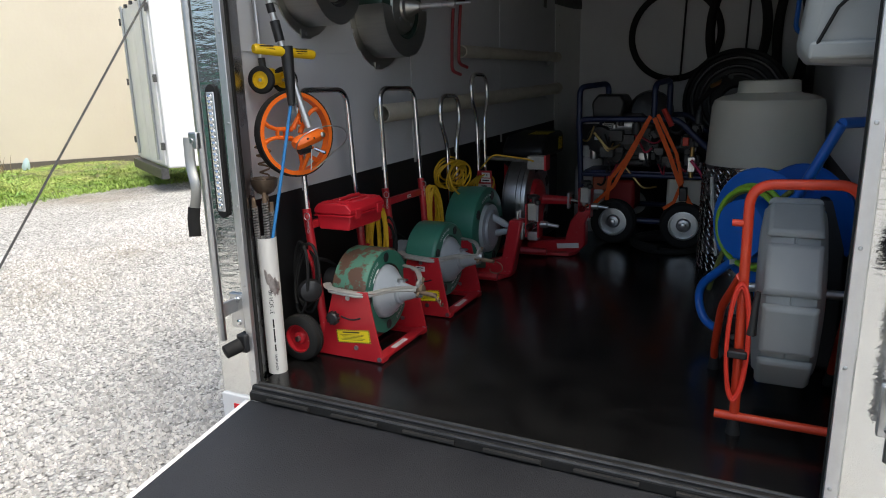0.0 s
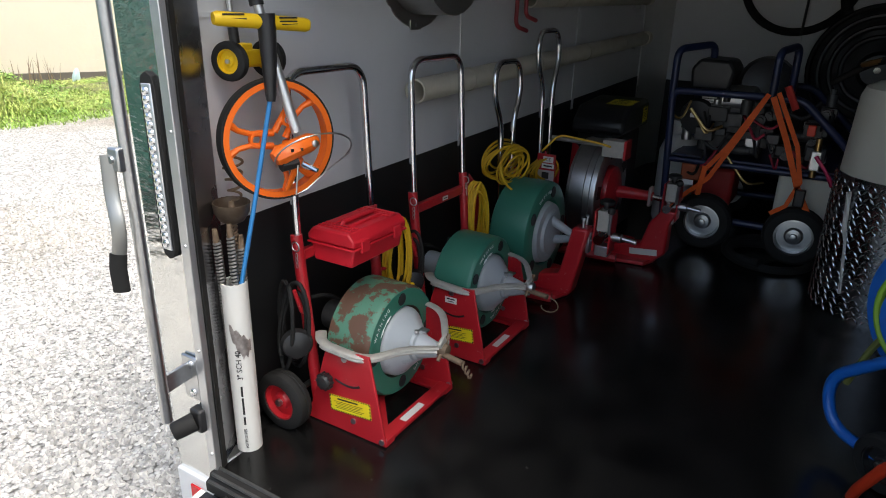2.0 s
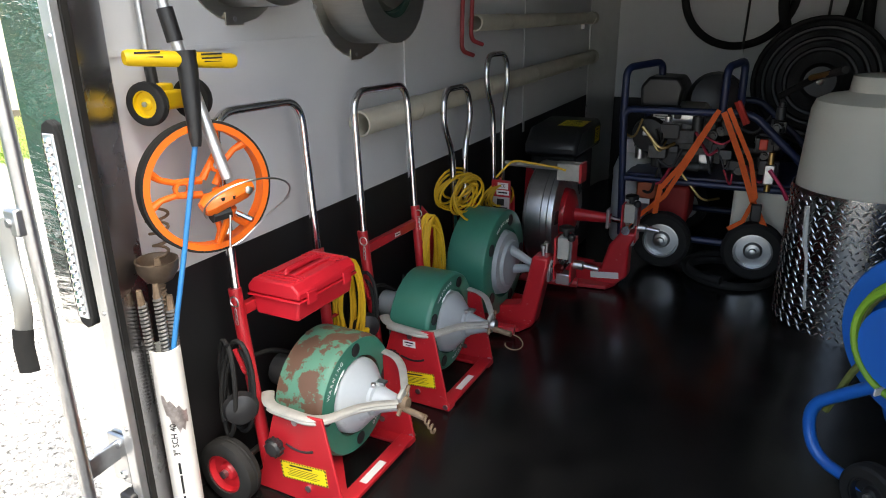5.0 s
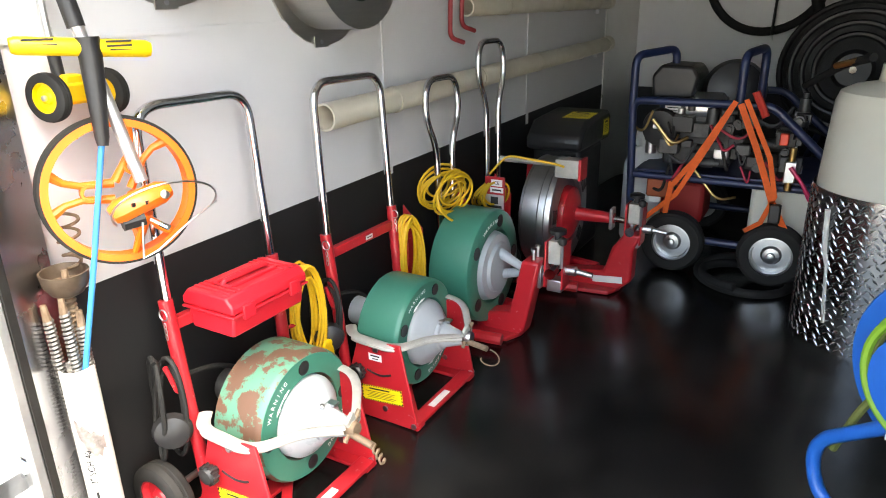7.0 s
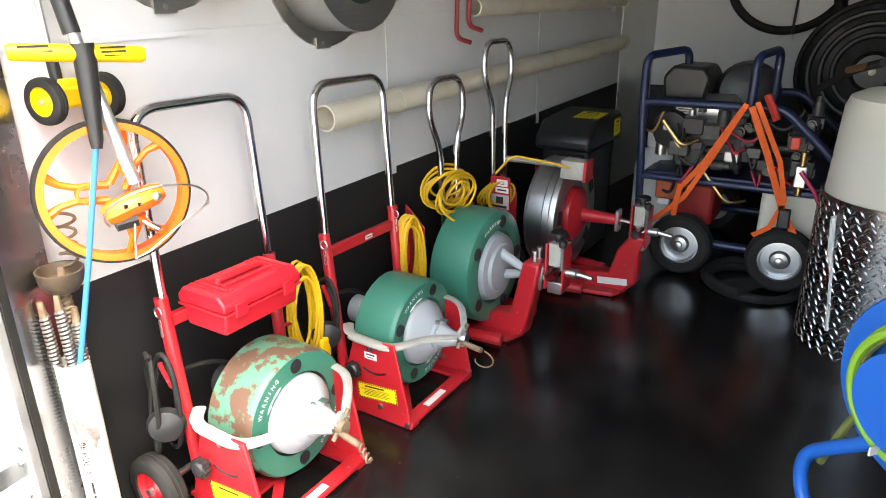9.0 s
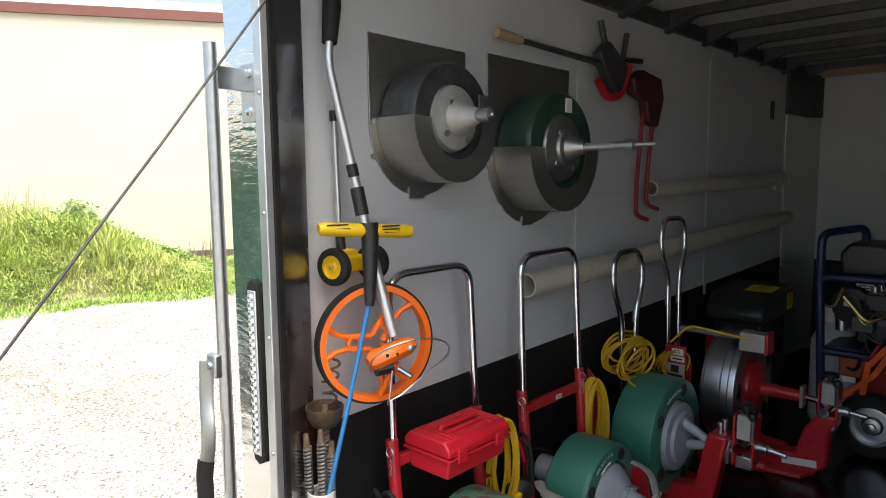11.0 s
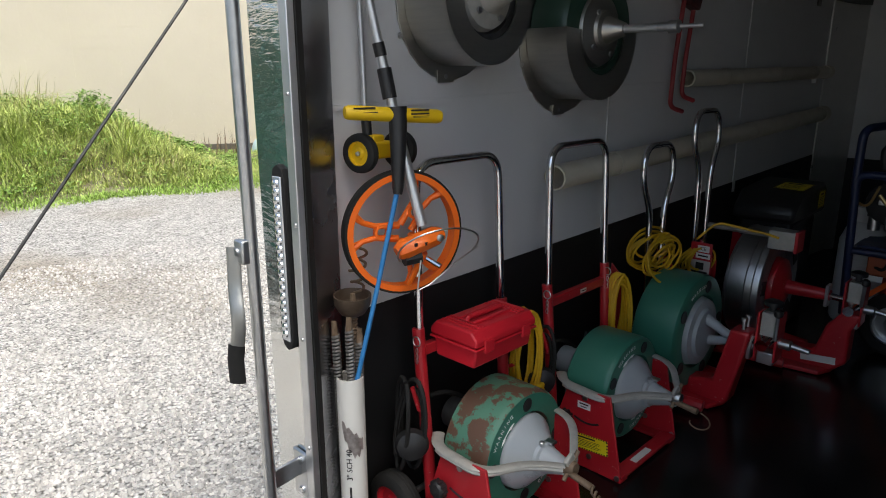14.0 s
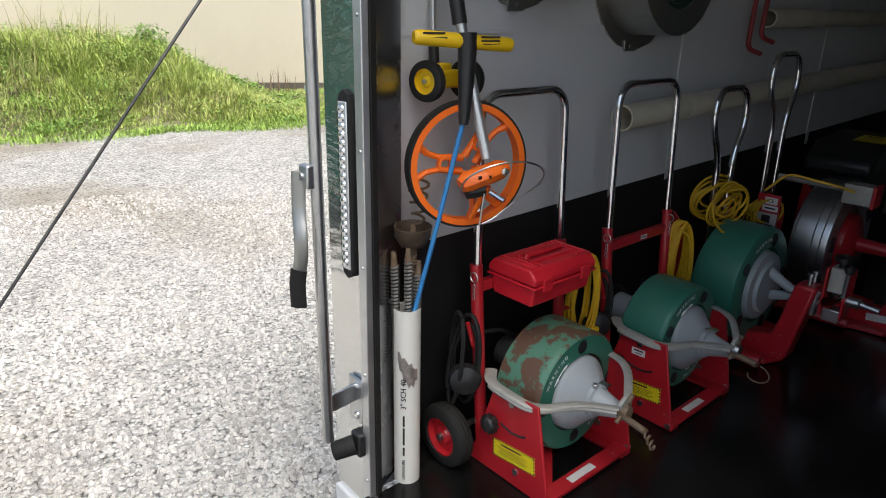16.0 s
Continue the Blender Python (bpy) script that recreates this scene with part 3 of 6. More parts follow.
fixed("threshold_trim", g, mat("worn grey strip", (0.02, 0.02, 0.02), 0.45, 0.4, color2=(0.09, 0.09, 0.09), scale=12), "worn metal edge strips of the threshold", category="trim")
refl = thing("red_reflector", "small red reflector on the white rear frame", "reflector")
part("lens", Geo().box((-1.11, 2.1165, -0.115), (0.045, 0.005, 0.05)), LENS, refl, bevel=0.001)

# ramp door lowered to the ground
ramp = thing("ramp_door", "lowered black textured ramp door with steel hinge", "ramp")
part("deck", Geo().prism([(2.084, -0.04), (0.62, -0.255), (0.6, -0.30), (2.07, -0.12)], 0, -1.025, 0.68), RAMP, ramp, bevel=0.004)
part("edge_trim", Geo().prism([(2.084, -0.043), (0.62, -0.258), (0.6, -0.338), (2.07, -0.14)], 0, -1.045, -1.027), TRUCK_WHITE, ramp, "white edge trim", 0.002)
part("edge_trim", Geo().prism([(2.084, -0.043), (0.62, -0.258), (0.6, -0.338), (2.07, -0.14)], 0, 0.682, 0.70), TRUCK_WHITE, ramp, "white edge trim", 0.002)
for x in np.arange(-0.95, 0.66, 0.26):
    part("hinge_knuckle", Geo().tube([(x, 2.084, -0.03), (x + 0.17, 2.084, -0.03)], 0.008, 8), RUBBER, ramp)
cable = thing("ramp_cable", "thin steel ramp cable running from post to ramp end", "cable")
part("wire", Geo().tube([(-1.02, 2.15, 1.607), (-1.0, 1.9, 1.295), (-1.0, 1.2, 0.42), (-1.0, 0.66, -0.25)], 0.0026, 6), ENGINE_GREY, cable)

# tail light strip
def light_strip(x):
    s = thing("tail_light_strip", "narrow clear led light strip in black rubber mount", "light")
    part("gasket", Geo().prism([(x - 0.025, 0.605), (x - 0.017, 0.583), (x, 0.574), (x + 0.017, 0.583), (x + 0.025, 0.605), (x + 0.025, 0.97), (x + 0.017, 0.993), (x, 1.002), (x - 0.017, 0.993), (x - 0.025, 0.97)], 1, 2.12, 2.131), RUBBER, s, "black rubber mount", 0.002)
    part("lens", Geo().prism([(x - 0.016, 0.598), (x + 0.016, 0.598), (x + 0.016, 0.977), (x - 0.016, 0.977)], 1, 2.1165, 2.121), CLEAR, s, "clear lens", 0.004)
    for i in range(20):
        part("diode", Geo().lathe([(0, 0.0105), (0.004, 0.009), (0.007, 0.003)], (x - 0.001, 2.1165, 0.615 + i * 0.0182), (0, -1, 0), 10), CHROME, s)
light_strip(-1.095)


def lock_rod(x, sx):
    b = thing("lock_rod", "galvanised upright door lock rod with curved handle", "lock rod")
    part("rod", Geo().tube([(x, 2.03, 0.19), (x, 2.03, 1.495)], 0.0135, 14), STEEL, b)
    for z in (0.285, 1.43):
        k = part("bracket", Geo().box((x - sx * 0.014, 2.124, z - 0.025), (0.058, 0.01, 0.12)), STEEL, b, "zinc bracket", 0.003)
        part("arm", Geo().prism([(x - 0.004, 2.02), (x + 0.004, 2.02), (x - sx * 0.012 + 0.004, 2.122), (x - sx * 0.012 - 0.004, 2.122)], 2, z - 0.024, z + 0.024), STEEL, k, bevel=0.003)
        for dz in (-0.04, 0.04):
            part("bolt", Geo().lathe([(0, 0.011), (0.005, 0.01), (0.008, 0.004)], (x - sx * 0.008, 2.119, z - 0.025 + dz), (0, -1, 0), 12), CHROME, k)
    part("lug", Geo().box((x - 0.008, 2.012, 0.835), (0.035, 0.018, 0.05)), STEEL, b, "zinc lug", 0.004)
    part("lug_bolt", Geo().lathe([(0, 0.009), (0.005, 0.008)], (x - 0.012, 2.003, 0.835), (0, -1, 0), 10), STEEL, b)
    part("handle", Geo().tube(round_path([(x - 0.02, 2.0, 0.845), (x - 0.018, 1.995, 0.76), (x + 0.004, 1.985, 0.71), (x + 0.002, 1.985, 0.67), (x - 0.014, 1.985, 0.62)], 0.03), 0.015, 10, flat=0.3), mat("dull zinc", (0.38, 0.385, 0.37), 0.42, 0.9), b, "flat curved handle")
    part("grip", Geo().tube([(x - 0.011, 1.984, 0.635), (x - 0.017, 1.982, 0.6), (x - 0.02, 1.984, 0.545)], 0.018, 10, flat=0.35), RUBBER, b, "black grip sleeve")
    return b


lock_rod(-1.062, 1)
lock_rod(0.765, -1)
# black door stop
st = thing("door_stop", "black rubber door stop bolted to the post", "bumper")
part("mount", Geo().box((-1.055, 2.115, 0.15), (0.04, 0.03, 0.065)), BLACK, st, bevel=0.006)
part("bumper", Geo().lathe([(0, 0.025), (0.035, 0.024), (0.055, 0.023), (0.058, 0.018)], (-1.062, 2.105, 0.145), (-0.45, -0.85, -0.25), 16), RUBBER, st)

# ---- white box trailer parked by the building ----
bx = thing("box_trailer", "white parked box trailer with closed rear doors", "trailer")
bm_ = pose(-7.8, 7.58, -0.1, 0, 0, -30.7)
def bpart(name, geo, m, parent=None, label="", bevel=0.0):
    geo.v = [tuple(bm_ @ Vector(v)) for v in geo.v]
    return part(name, geo, m, parent or bx, label, bevel)
bpart("body", Geo().box((0, 2.5, 1.25), (2.2, 5, 2.3)), TRUCK_WHITE, bevel=0.02)
for sx in (-1, 1):
    d = bpart("door", Geo().box((sx * 0.53, -0.015, 1.24), (1.03, 0.03, 2.2)), TRUCK_WHITE, bevel=0.005)
    bpart("lock_bar", Geo().tube([(sx * 0.75, -0.05, 0.2), (sx * 0.75, -0.05, 2.4)], 0.02, 8), STEEL, d)
    for z in (0.4, 1.3, 2.2):
        bpart("hinge", Geo().box((sx * 1.06, -0.03, z), (0.08, 0.04, 0.1)), DARK_METAL, d)
    bpart("wheel", Geo().lathe([(-0.1, 0.2), (-0.1, 0.33), (0.1, 0.33), (0.1, 0.2)], (sx * 0.95, 2.6, GZ + 0.43), (1, 0, 0), 20), RUBBER)
for i in range(5):
    bpart("marker_light", Geo().box((-0.9 + 0.45 * i, -0.03, 2.37), (0.08, 0.04, 0.05)), BLACK)
bpart("bumper", Geo().box((0, -0.05, 0.03), (2.2, 0.1, 0.14)), DARK_METAL)


# ---- drum machines ----
def wheel(name, c, r, w, axis, hub_mat, parent, tyre_mat=RUBBER, label=""):
    """Tyre with tread groove and dished hub; axis points outwards."""
    t = part(name, Geo().lathe([(-w / 2, r * 0.62), (-w / 2, r * 0.88), (-w * 0.38, r * 0.97), (-w * 0.1, r), (-w * 0.06, r * 0.97), (w * 0.06, r * 0.97), (w * 0.1, r), (w * 0.38, r * 0.97), (w / 2, r * 0.88), (w / 2, r * 0.62), (w * 0.2, r * 0.6), (-w * 0.2, r * 0.6)], c, axis, 36, True), tyre_mat, parent, label)
    part("rim", Geo().lathe([(-w * 0.3, r * 0.62), (w * 0.42, r * 0.63), (w * 0.44, r * 0.56), (w * 0.1, r * 0.54), (w * 0.12, r * 0.3), (w * 0.3, r * 0.24), (w * 0.34, r * 0.12), (-w * 0.3, r * 0.1)], c, axis, 32), hub_mat, t)
    part("axle_nut", Geo().lathe([(w * 0.3, r * 0.12), (w * 0.55, r * 0.12), (w * 0.58, r * 0.06)], c, axis, 8), STEEL, t)
    return t


def label_plate(parent, c, w, h, u, up, bars, material=LABEL, ink=INK, border=False, name="label"):
    """A thin printed label; u and up are its directions."""
    u, up = Vector(u).normalized(), Vector(up).normalized()
    nrm = u.cross(up)
    c = Vector(c)
    def rect(a, b, ww, hh, lift):
        o = c + u * a + up * b + nrm * lift
        return [o - u * ww / 2 - up * hh / 2, o + u * ww / 2 - up * hh / 2, o + u * ww / 2 + up * hh / 2, o - u * ww / 2 + up * hh / 2]
    p = Geo()
    q = rect(0, 0, w, h, 0.0004)
    q2 = rect(0, 0, w, h, 0.0012)
    p.add(q + q2, [(3, 2, 1, 0), (4, 5, 6, 7), (0, 1, 5, 4), (1, 2, 6, 5), (2, 3, 7, 6), (3, 0, 4, 7)])
    lab = part(name, p, material, parent, smooth=False)
    t = Geo()
    for a, b, ww, hh in bars:
        t.add(rect(a * w, b * h, ww * w, hh * h, 0.0016), [(0, 1, 2, 3)])
    if border:
        n = int(w / 0.0085)
        for i in range(n):
            for b in (-1, 1):
                t.add(rect(-w / 2 + (i + 0.5) * w / n, b * h * 0.47, w / n * 0.5, h * 0.09, 0.0016), [(0, 1, 2, 3)])
        n = int(h / 0.0085)
        for i in range(n):
            for a in (-1, 1):
                t.add(rect(a * w * 0.485, -h / 2 + (i + 0.5) * h / n, w * 0.035, h / n * 0.5, 0.0016), [(0, 1, 2, 3)])
    if t.v:
        part("print", t, ink, lab, smooth=False)
    return lab


LINES = [(-0.05, 0.3, 0.5, 0.1)] + [(-0.04 + 0.02 * (i % 2), 0.12 - 0.1 * i, 0.72 - 0.08 * (i % 3), 0.03) for i in range(5)]


def ring_text(text, r, x, c, start, parent, size=0.022, step=None):
    """White letters set round a drum's face, which looks along +x."""
    step = step or size * 0.95 / r
    for i, ch in enumerate(text):
        if ch == " ":
            continue
        a = start - i * step
        m = Matrix.Translation((x, c[0] + r * math.cos(a), c[1] + r * math.sin(a))) @ Matrix(((0, 0, 1, 0), (1, 0, 0, 0), (0, 1, 0, 0), (0, 0, 0, 1))) @ pose(0, 0, 0, 0, 0, math.degrees(a) - 90)
        letters(ch, size, m, WHITE_INK, parent, "letter")


def drum_shell(r, w, x, c, parent, side_mat, face_mat, holes=6, turn=0):
    """Hollow drum: rounded rim, annular face with black discs for round holes, facing +x at x."""
    y, z = c
    shell = part("drum", Geo().lathe([(-w, 0.02), (-w, r * 0.9), (-w + 0.012, r), (-0.016, r), (-0.006, r * 0.988), (0, r * 0.95), (0, r * 0.66), (-0.02, r * 0.64), (-0.02, 0.02)], (x, y, z), (1, 0, 0), 56), side_mat, parent)
    if face_mat is not side_mat:
        part("face", Geo().lathe([(0.0004, r * 0.955), (0.0014, r * 0.955), (0.0014, r * 0.655), (0.0004, r * 0.655)], (x, y, z), (1, 0, 0), 48, True), face_mat, shell)
    # black discs on the uncut face: darkness inside the openings, put in as colour
    for i in range(holes):
        a = radians(75 + turn - 360 / holes * i)
        part("hole_disc", Geo().lathe([(-0.004, r * 0.112), (0.002, r * 0.112), (0.0028, r * 0.1), (0.0024, r * 0.09)], (x, y + r * 0.8 * math.cos(a), z + r * 0.8 * math.sin(a)), (1, 0, 0), 18), BLACK, shell, "black disc for a shaded round opening")
    return shell


def small_machine(x0, y0, cone_mat, drum_mat, face_mat, group, label, old):
    """Drum machine with its drum facing +x; x0, y0 is the middle of the drum's face over the floor."""
    m = thing("drum_machine", label, "drain machine", group)
    H = 0.175
    cz, r = 0.205, 0.17
    xd, yd, yh = x0 + 0.04, y0 + 0.042, y0 + 0.02
    for sy in (-1, 1):
        yy = y0 + sy * H
        s = part("side_plate", Geo().prism([(x0 - 0.14, 0.004), (x0 + 0.14, 0.004), (x0 + 0.136, 0.03), (x0 + 0.088, 0.268), (x0 - 0.06, 0.256)], 1, yy - 0.004, yy + 0.004), RED, m, "bent red side plate", 0.002)
        for bx_, bz in ((0.005, 0.238), (0.128, 0.018), (0.03, 0.05)):
            part("bolt", Geo().lathe([(-0.008, 0.009), (0.008, 0.009), (0.01, 0.005)], (x0 + bx_, yy, bz), (0, 1, 0), 8), STEEL, s)
        part("base_rail", Geo().box((x0, yy - sy * 0.02, 0.008), (0.28, 0.04, 0.012)), RED, m, bevel=0.002)
    for dx, ww in ((0.118, 0.044), (-0.03, 0.05), (-0.14, 0.04)):
        part("cross_rail", Geo().box((x0 + dx, y0, 0.016), (ww, 2 * H - 0.012, 0.012)), RED, m, bevel=0.002)
    part("gusset", Geo().prism([(x0 + 0.115, y0 - 0.17), (x0 - 0.03, y0 + 0.0), (x0 - 0.03, y0 + 0.04), (x0 + 0.115, y0 - 0.13)], 2, 0.0101, 0.0221), RED, m)
    label_plate(m, (x0 + 0.12, y0 - 0.02, 0.022), 0.1, 0.022, (0, 1, 0), (-1, 0, 0), [], DECAL, name="marking")
    d = drum_shell(r, 0.155, xd, (yd, cz), m, drum_mat, face_mat, 4, turn=15 if old else -10)
    q0 = 155 if old else 130
    ring_text("WARNING", r * 0.83, xd + 0.0018, (yd, cz), radians(q0), d, 0.016)
    ring_text("WARNING", r * 0.83, xd + 0.0018, (yd, cz), radians(q0 - 180), d, 0.016)
    for k in (0, 1):
        # arrow outlines under the lettering
        a0 = radians(q0 - 3 - 180 * k)
        arc = [(xd + 0.0016, yd + r * 0.7 * math.cos(a0 - q), cz + r * 0.7 * math.sin(a0 - q)) for q in np.linspace(0, 0.6, 9)]
        part("arrow", Geo().tube(arc, [0.0006, 0.0025, 0.004, 0.0016, 0.0016, 0.0016, 0.004, 0.0025, 0.0006], 5, flat=0.9), WHITE_INK, d, "worn white arrow")
    cone = part("cone", Geo().lathe([(-0.018, r * 0.62), (0.003, r * 0.61), (0.01, r * 0.585), (0.014, r * 0.55), (0.052, 0.055), (0.056, 0.047), (0.066, 0.045), (0.07, 0.038), (0.1, 0.029), (0.128, 0.021), (0.15, 0.019), (0.151, 0.008)], (xd, yd, cz), (1, 0, 0.06), 40), cone_mat, m, "smooth flared cone")
    part("cone_bolt", Geo().lathe([(0, 0.007), (0.012, 0.007), (0.014, 0.004)], (xd + 0.06, yd - 0.012, cz + 0.046), (0.2, -0.2, 1), 8), STEEL, cone)
    part("cone_plate", Geo().box((xd + 0.066, yd + 0.02, cz + 0.046), (0.026, 0.02, 0.006)), STEEL, m)
    # cast arms from the side plates to the nose, with a raised rib along the outer edge
    for sy in (-1, 1):
        top = 0.264 if sy < 0 else 0.278
        pts = round_path([(x0 - 0.115, y0 + sy * (H - 0.04), top + 0.004), (x0 - 0.075, y0 + sy * (H + 0.006), top + 0.004), (x0 + 0.075, y0 + sy * (H + 0.002), top - 0.006), (xd + 0.09, yd - 0.01 + sy * 0.1, top - 0.004), (xd + 0.155, yd - 0.025 + sy * 0.02, 0.25)], 0.05)
        n = len(pts)
        a = part("arm", Geo().tube(pts, [0.0165 - 0.006 * i / n for i in range(n)], 10, flat=0.3), CAST, m, "cast aluminium arm")
        rib = [p + Vector((0, sy * 0.008, -0.009)) for p in pts[4:]]
        part("arm_rib", Geo().tube(rib, 0.0065, 8), CAST, a)
    part("nose_clamp", Geo().lathe([(0, 0.016), (0.015, 0.021), (0.03, 0.016)], (xd + 0.145, yd - 0.025, 0.237), (1, 0, 0.05), 12), RUST if old else STEEL, m)
    part("clamp_screw", Geo().tube([(xd + 0.16, yd - 0.055, 0.215), (xd + 0.16, yd + 0.005, 0.272)], 0.006, 8), RUST, m)
    part("clamp_ear", Geo().box((xd + 0.158, yd - 0.025, 0.252), (0.012, 0.035, 0.045), Matrix.Rotation(0.5, 3, "X")), CAST, m, bevel=0.004)
    part("cable_end", Geo().tube([(xd + 0.14, yd - 0.03, 0.228), (xd + 0.235, yd - 0.045, 0.226)], 0.0088, 10), RUST, m, "rusty cable end")
    if old:
        part("auger_tip", Geo().tube([(xd + 0.235 + 0.0014 * i, yd - 0.045 + 0.0085 * math.cos(i * 1.1), 0.224 - 0.0018 * i + 0.0085 * math.sin(i * 1.1)) for i in range(20)], 0.003, 6), RUST, m)
    else:
        part("cable_hook", Geo().tube([(xd + 0.245 + 0.03 * math.sin(a), yd - 0.045, 0.206 + 0.02 * math.cos(a) - 0.004 * a) for a in np.linspace(0, 5, 18)], 0.002, 6), RUST, m)
    part("motor", Geo().lathe([(0, 0.03), (0.01, 0.046), (0.06, 0.048), (0.075, 0.044), (0.09, 0.046), (0.13, 0.046)], (x0 - 0.225, yd - 0.02, 0.235), (1, 0, 0), 24), GREY_CONE if not old else DARK_METAL, m, "round motor housing")
    # feed knob, slot and labels on the near plate
    yk = y0 - H - 0.004
    k = part("knob", Geo().lathe([(0, 0.01), (0.012, 0.011), (0.013, 0.023), (0.028, 0.024), (0.035, 0.019), (0.037, 0.008)], (x0 - 0.05, yk, 0.162), (0, -1, 0), 18), BLACK, m, "ribbed black knob")
    for i in range(10):
        a = i * 0.628
        part("rib", Geo().tube([(x0 - 0.05 + 0.023 * math.cos(a), yk - 0.013, 0.162 + 0.023 * math.sin(a)), (x0 - 0.05 + 0.023 * math.cos(a), yk - 0.03, 0.162 + 0.023 * math.sin(a))], 0.004, 6), BLACK, k)
    part("slot", Geo().tube([(x0 - 0.03 + 0.085 * t, yk + 0.001, 0.165 - 0.014 * math.sin(t * 2.6) + 0.01 * t) for t in np.linspace(0, 1, 9)], 0.0038, 6), BLACK, m)
    label_plate(m, (x0 + 0.02, yk, 0.093), 0.145, 0.05, (1, 0, 0.1), (-0.1, 0, 1), LINES, border=True, name="warning_label")
    if not old:
        label_plate(m, (x0 + 0.002, yk, 0.212), 0.045, 0.022, (1, 0, 0.02), (-0.02, 0, 1), [(0, 0.2, 0.7, 0.2), (0, -0.2, 0.5, 0.12)], PAPER)
    # wheels, handle
    for sy in (-1, 1):
        wheel("wheel", (x0 - 0.165, y0 + sy * 0.245, 0.088), 0.088, 0.05, (0, sy, 0), RED, m, label="black rubber tyre with red hub")
        pp = part("handle_post", Geo().tube([(x0 - 0.12, y0 + sy * 0.155, 0.05), (x0 - 0.175, yh + sy * 0.168, 0.552)], 0.0165, 12), RED, m, "red handle post")
        part("pin_ring", Geo().tube([(x0 - 0.155 + 0.013 * math.cos(a), yh + sy * 0.175 - 0.018, 0.528 + 0.013 * math.sin(a)) for a in np.linspace(0, 6.28, 14)], 0.002, 6), STEEL, pp)
        for i in range(3):
            part("chain_link", Geo().tube([(x0 - 0.153 + 0.004 * math.cos(a), yh + sy * 0.175 - 0.019, 0.503 - i * 0.014 + 0.008 * math.sin(a)) for a in np.linspace(0, 6.28, 10)], 0.0013, 5), STEEL, pp)
        part("cord_hook", Geo().tube(round_path([(x0 - 0.15, yh + sy * 0.168, 0.34), (x0 - 0.14, yh + sy * 0.2, 0.34), (x0 - 0.15, yh + sy * 0.215, 0.41)], 0.01), 0.006, 8), RED, m)
    part("axle", Geo().tube([(x0 - 0.165, y0 - 0.26, 0.088), (x0 - 0.165, y0 + 0.26, 0.088)], 0.009, 10), STEEL, m)
    part("handle", Geo().tube(round_path([(x0 - 0.173, yh - 0.165, 0.53), (x0 - 0.19, yh - 0.158, 0.975), (x0 - 0.192, yh + 0.158, 0.975), (x0 - 0.175, yh + 0.165, 0.53)], 0.07, 10), 0.0115, 14), CHROME, m, "bent chrome handle")
    part("cross_tube", Geo().box((x0 - 0.173, yh, 0.49), (0.022, 0.32, 0.03)), RED, m, "red cross tube", 0.003)
    label_plate(m, (x0 - 0.1612, yh + 0.02, 0.49), 0.035, 0.014, (0, 1, 0), (0, 0, 1), [(0, 0, 0.7, 0.2)], PAPER)
    # hanging power cord and foot switch
    rg = random.Random(int(y0 * 100))
    hang = (x0 - 0.165, yh - 0.22, 0.3)
    part("power_cord", Geo().tube(coil(hang, 0.05, 0.125, (0.95, -0.3, 0), (0.12, 0, 1), 3.5, 0.14, rg), 0.006, 7), RUBBER, m, "coiled black power cord")
    part("cord_tail", Geo().tube(round_path([(x0 - 0.16, yh - 0.16, 0.36), (x0 - 0.18, yh - 0.05, 0.33), (x0 - 0.17, yh + 0.05, 0.26), (x0 - 0.2, yh + 0.12, 0.3)], 0.05), 0.007, 7), RUBBER, m)
    part("foot_switch", Geo().lathe([(0, 0.01), (0.008, 0.035), (0.025, 0.045), (0.04, 0.038), (0.05, 0.015)], (x0 - 0.15, yh - 0.22, 0.26), (0.75, -0.65, 0.1), 20), BLACK, m, "round black air foot switch")
    return m


G1 = "row of drum machines along the wall"
small_machine(-0.845, 2.607, CREAM_CONE, WORN_GREEN, GREEN, G1, "red drum machine with worn rusty green drum and white cone", True)
small_machine(-0.825, 3.14, GREY_CONE, GREEN, GREEN, G1, "red drum machine with clean green drum and grey cone", False)


def cord_hank(name, label, c, ru, rv, u, w, turns, seed, tail=None, r=0.0048, wob=0.13):
    h = thing(name, label, "cord", "yellow extension cords")
    rg = random.Random(seed)
    part("hank", Geo().tube(coil(c, ru, rv, u, w, turns, wob, rg), r, 7), CORD, h)
    if tail:
        part("tail", Geo().tube(round_path(tail, 0.04), r, 7), CORD, h)
    return h


h1 = cord_hank("extension_cord", "yellow extension cord hung in long loops on the handle", (-0.975, 2.86, 0.36), 0.04, 0.14, (0.25, 1, 0), (0, 0, 1), 8, 5)
part("plug", Geo().box((-0.95, 2.9, 0.235), (0.03, 0.04, 0.07)), YELLOW, h1, "yellow plug end", 0.008)
cord_hank("extension_cord", "yellow extension cord hung in long loops on the handle", (-0.955, 3.36, 0.355), 0.045, 0.15, (0.25, 1, 0), (0, 0, 1), 8, 6)
cord_hank("extension_cord", "tangled yellow extension cord wound round a chrome handle", (-0.98, 3.66, 0.53), 0.08, 0.062, (0.3, 1, 0.12), (0.1, -0.1, 1), 11, 7, wob=0.27, tail=
          [(-0.95, 3.54, 0.55), (-0.93, 3.52, 0.5), (-0.92, 3.58, 0.44), (-0.88, 3.75, 0.38)])
cord_hank("extension_cord", "yellow extension cord wound low behind the steel drum", (-0.98, 4.02, 0.43), 0.06, 0.05, (0.3, 1, 0.1), (0.1, 0, 1), 8, 8, wob=0.25)

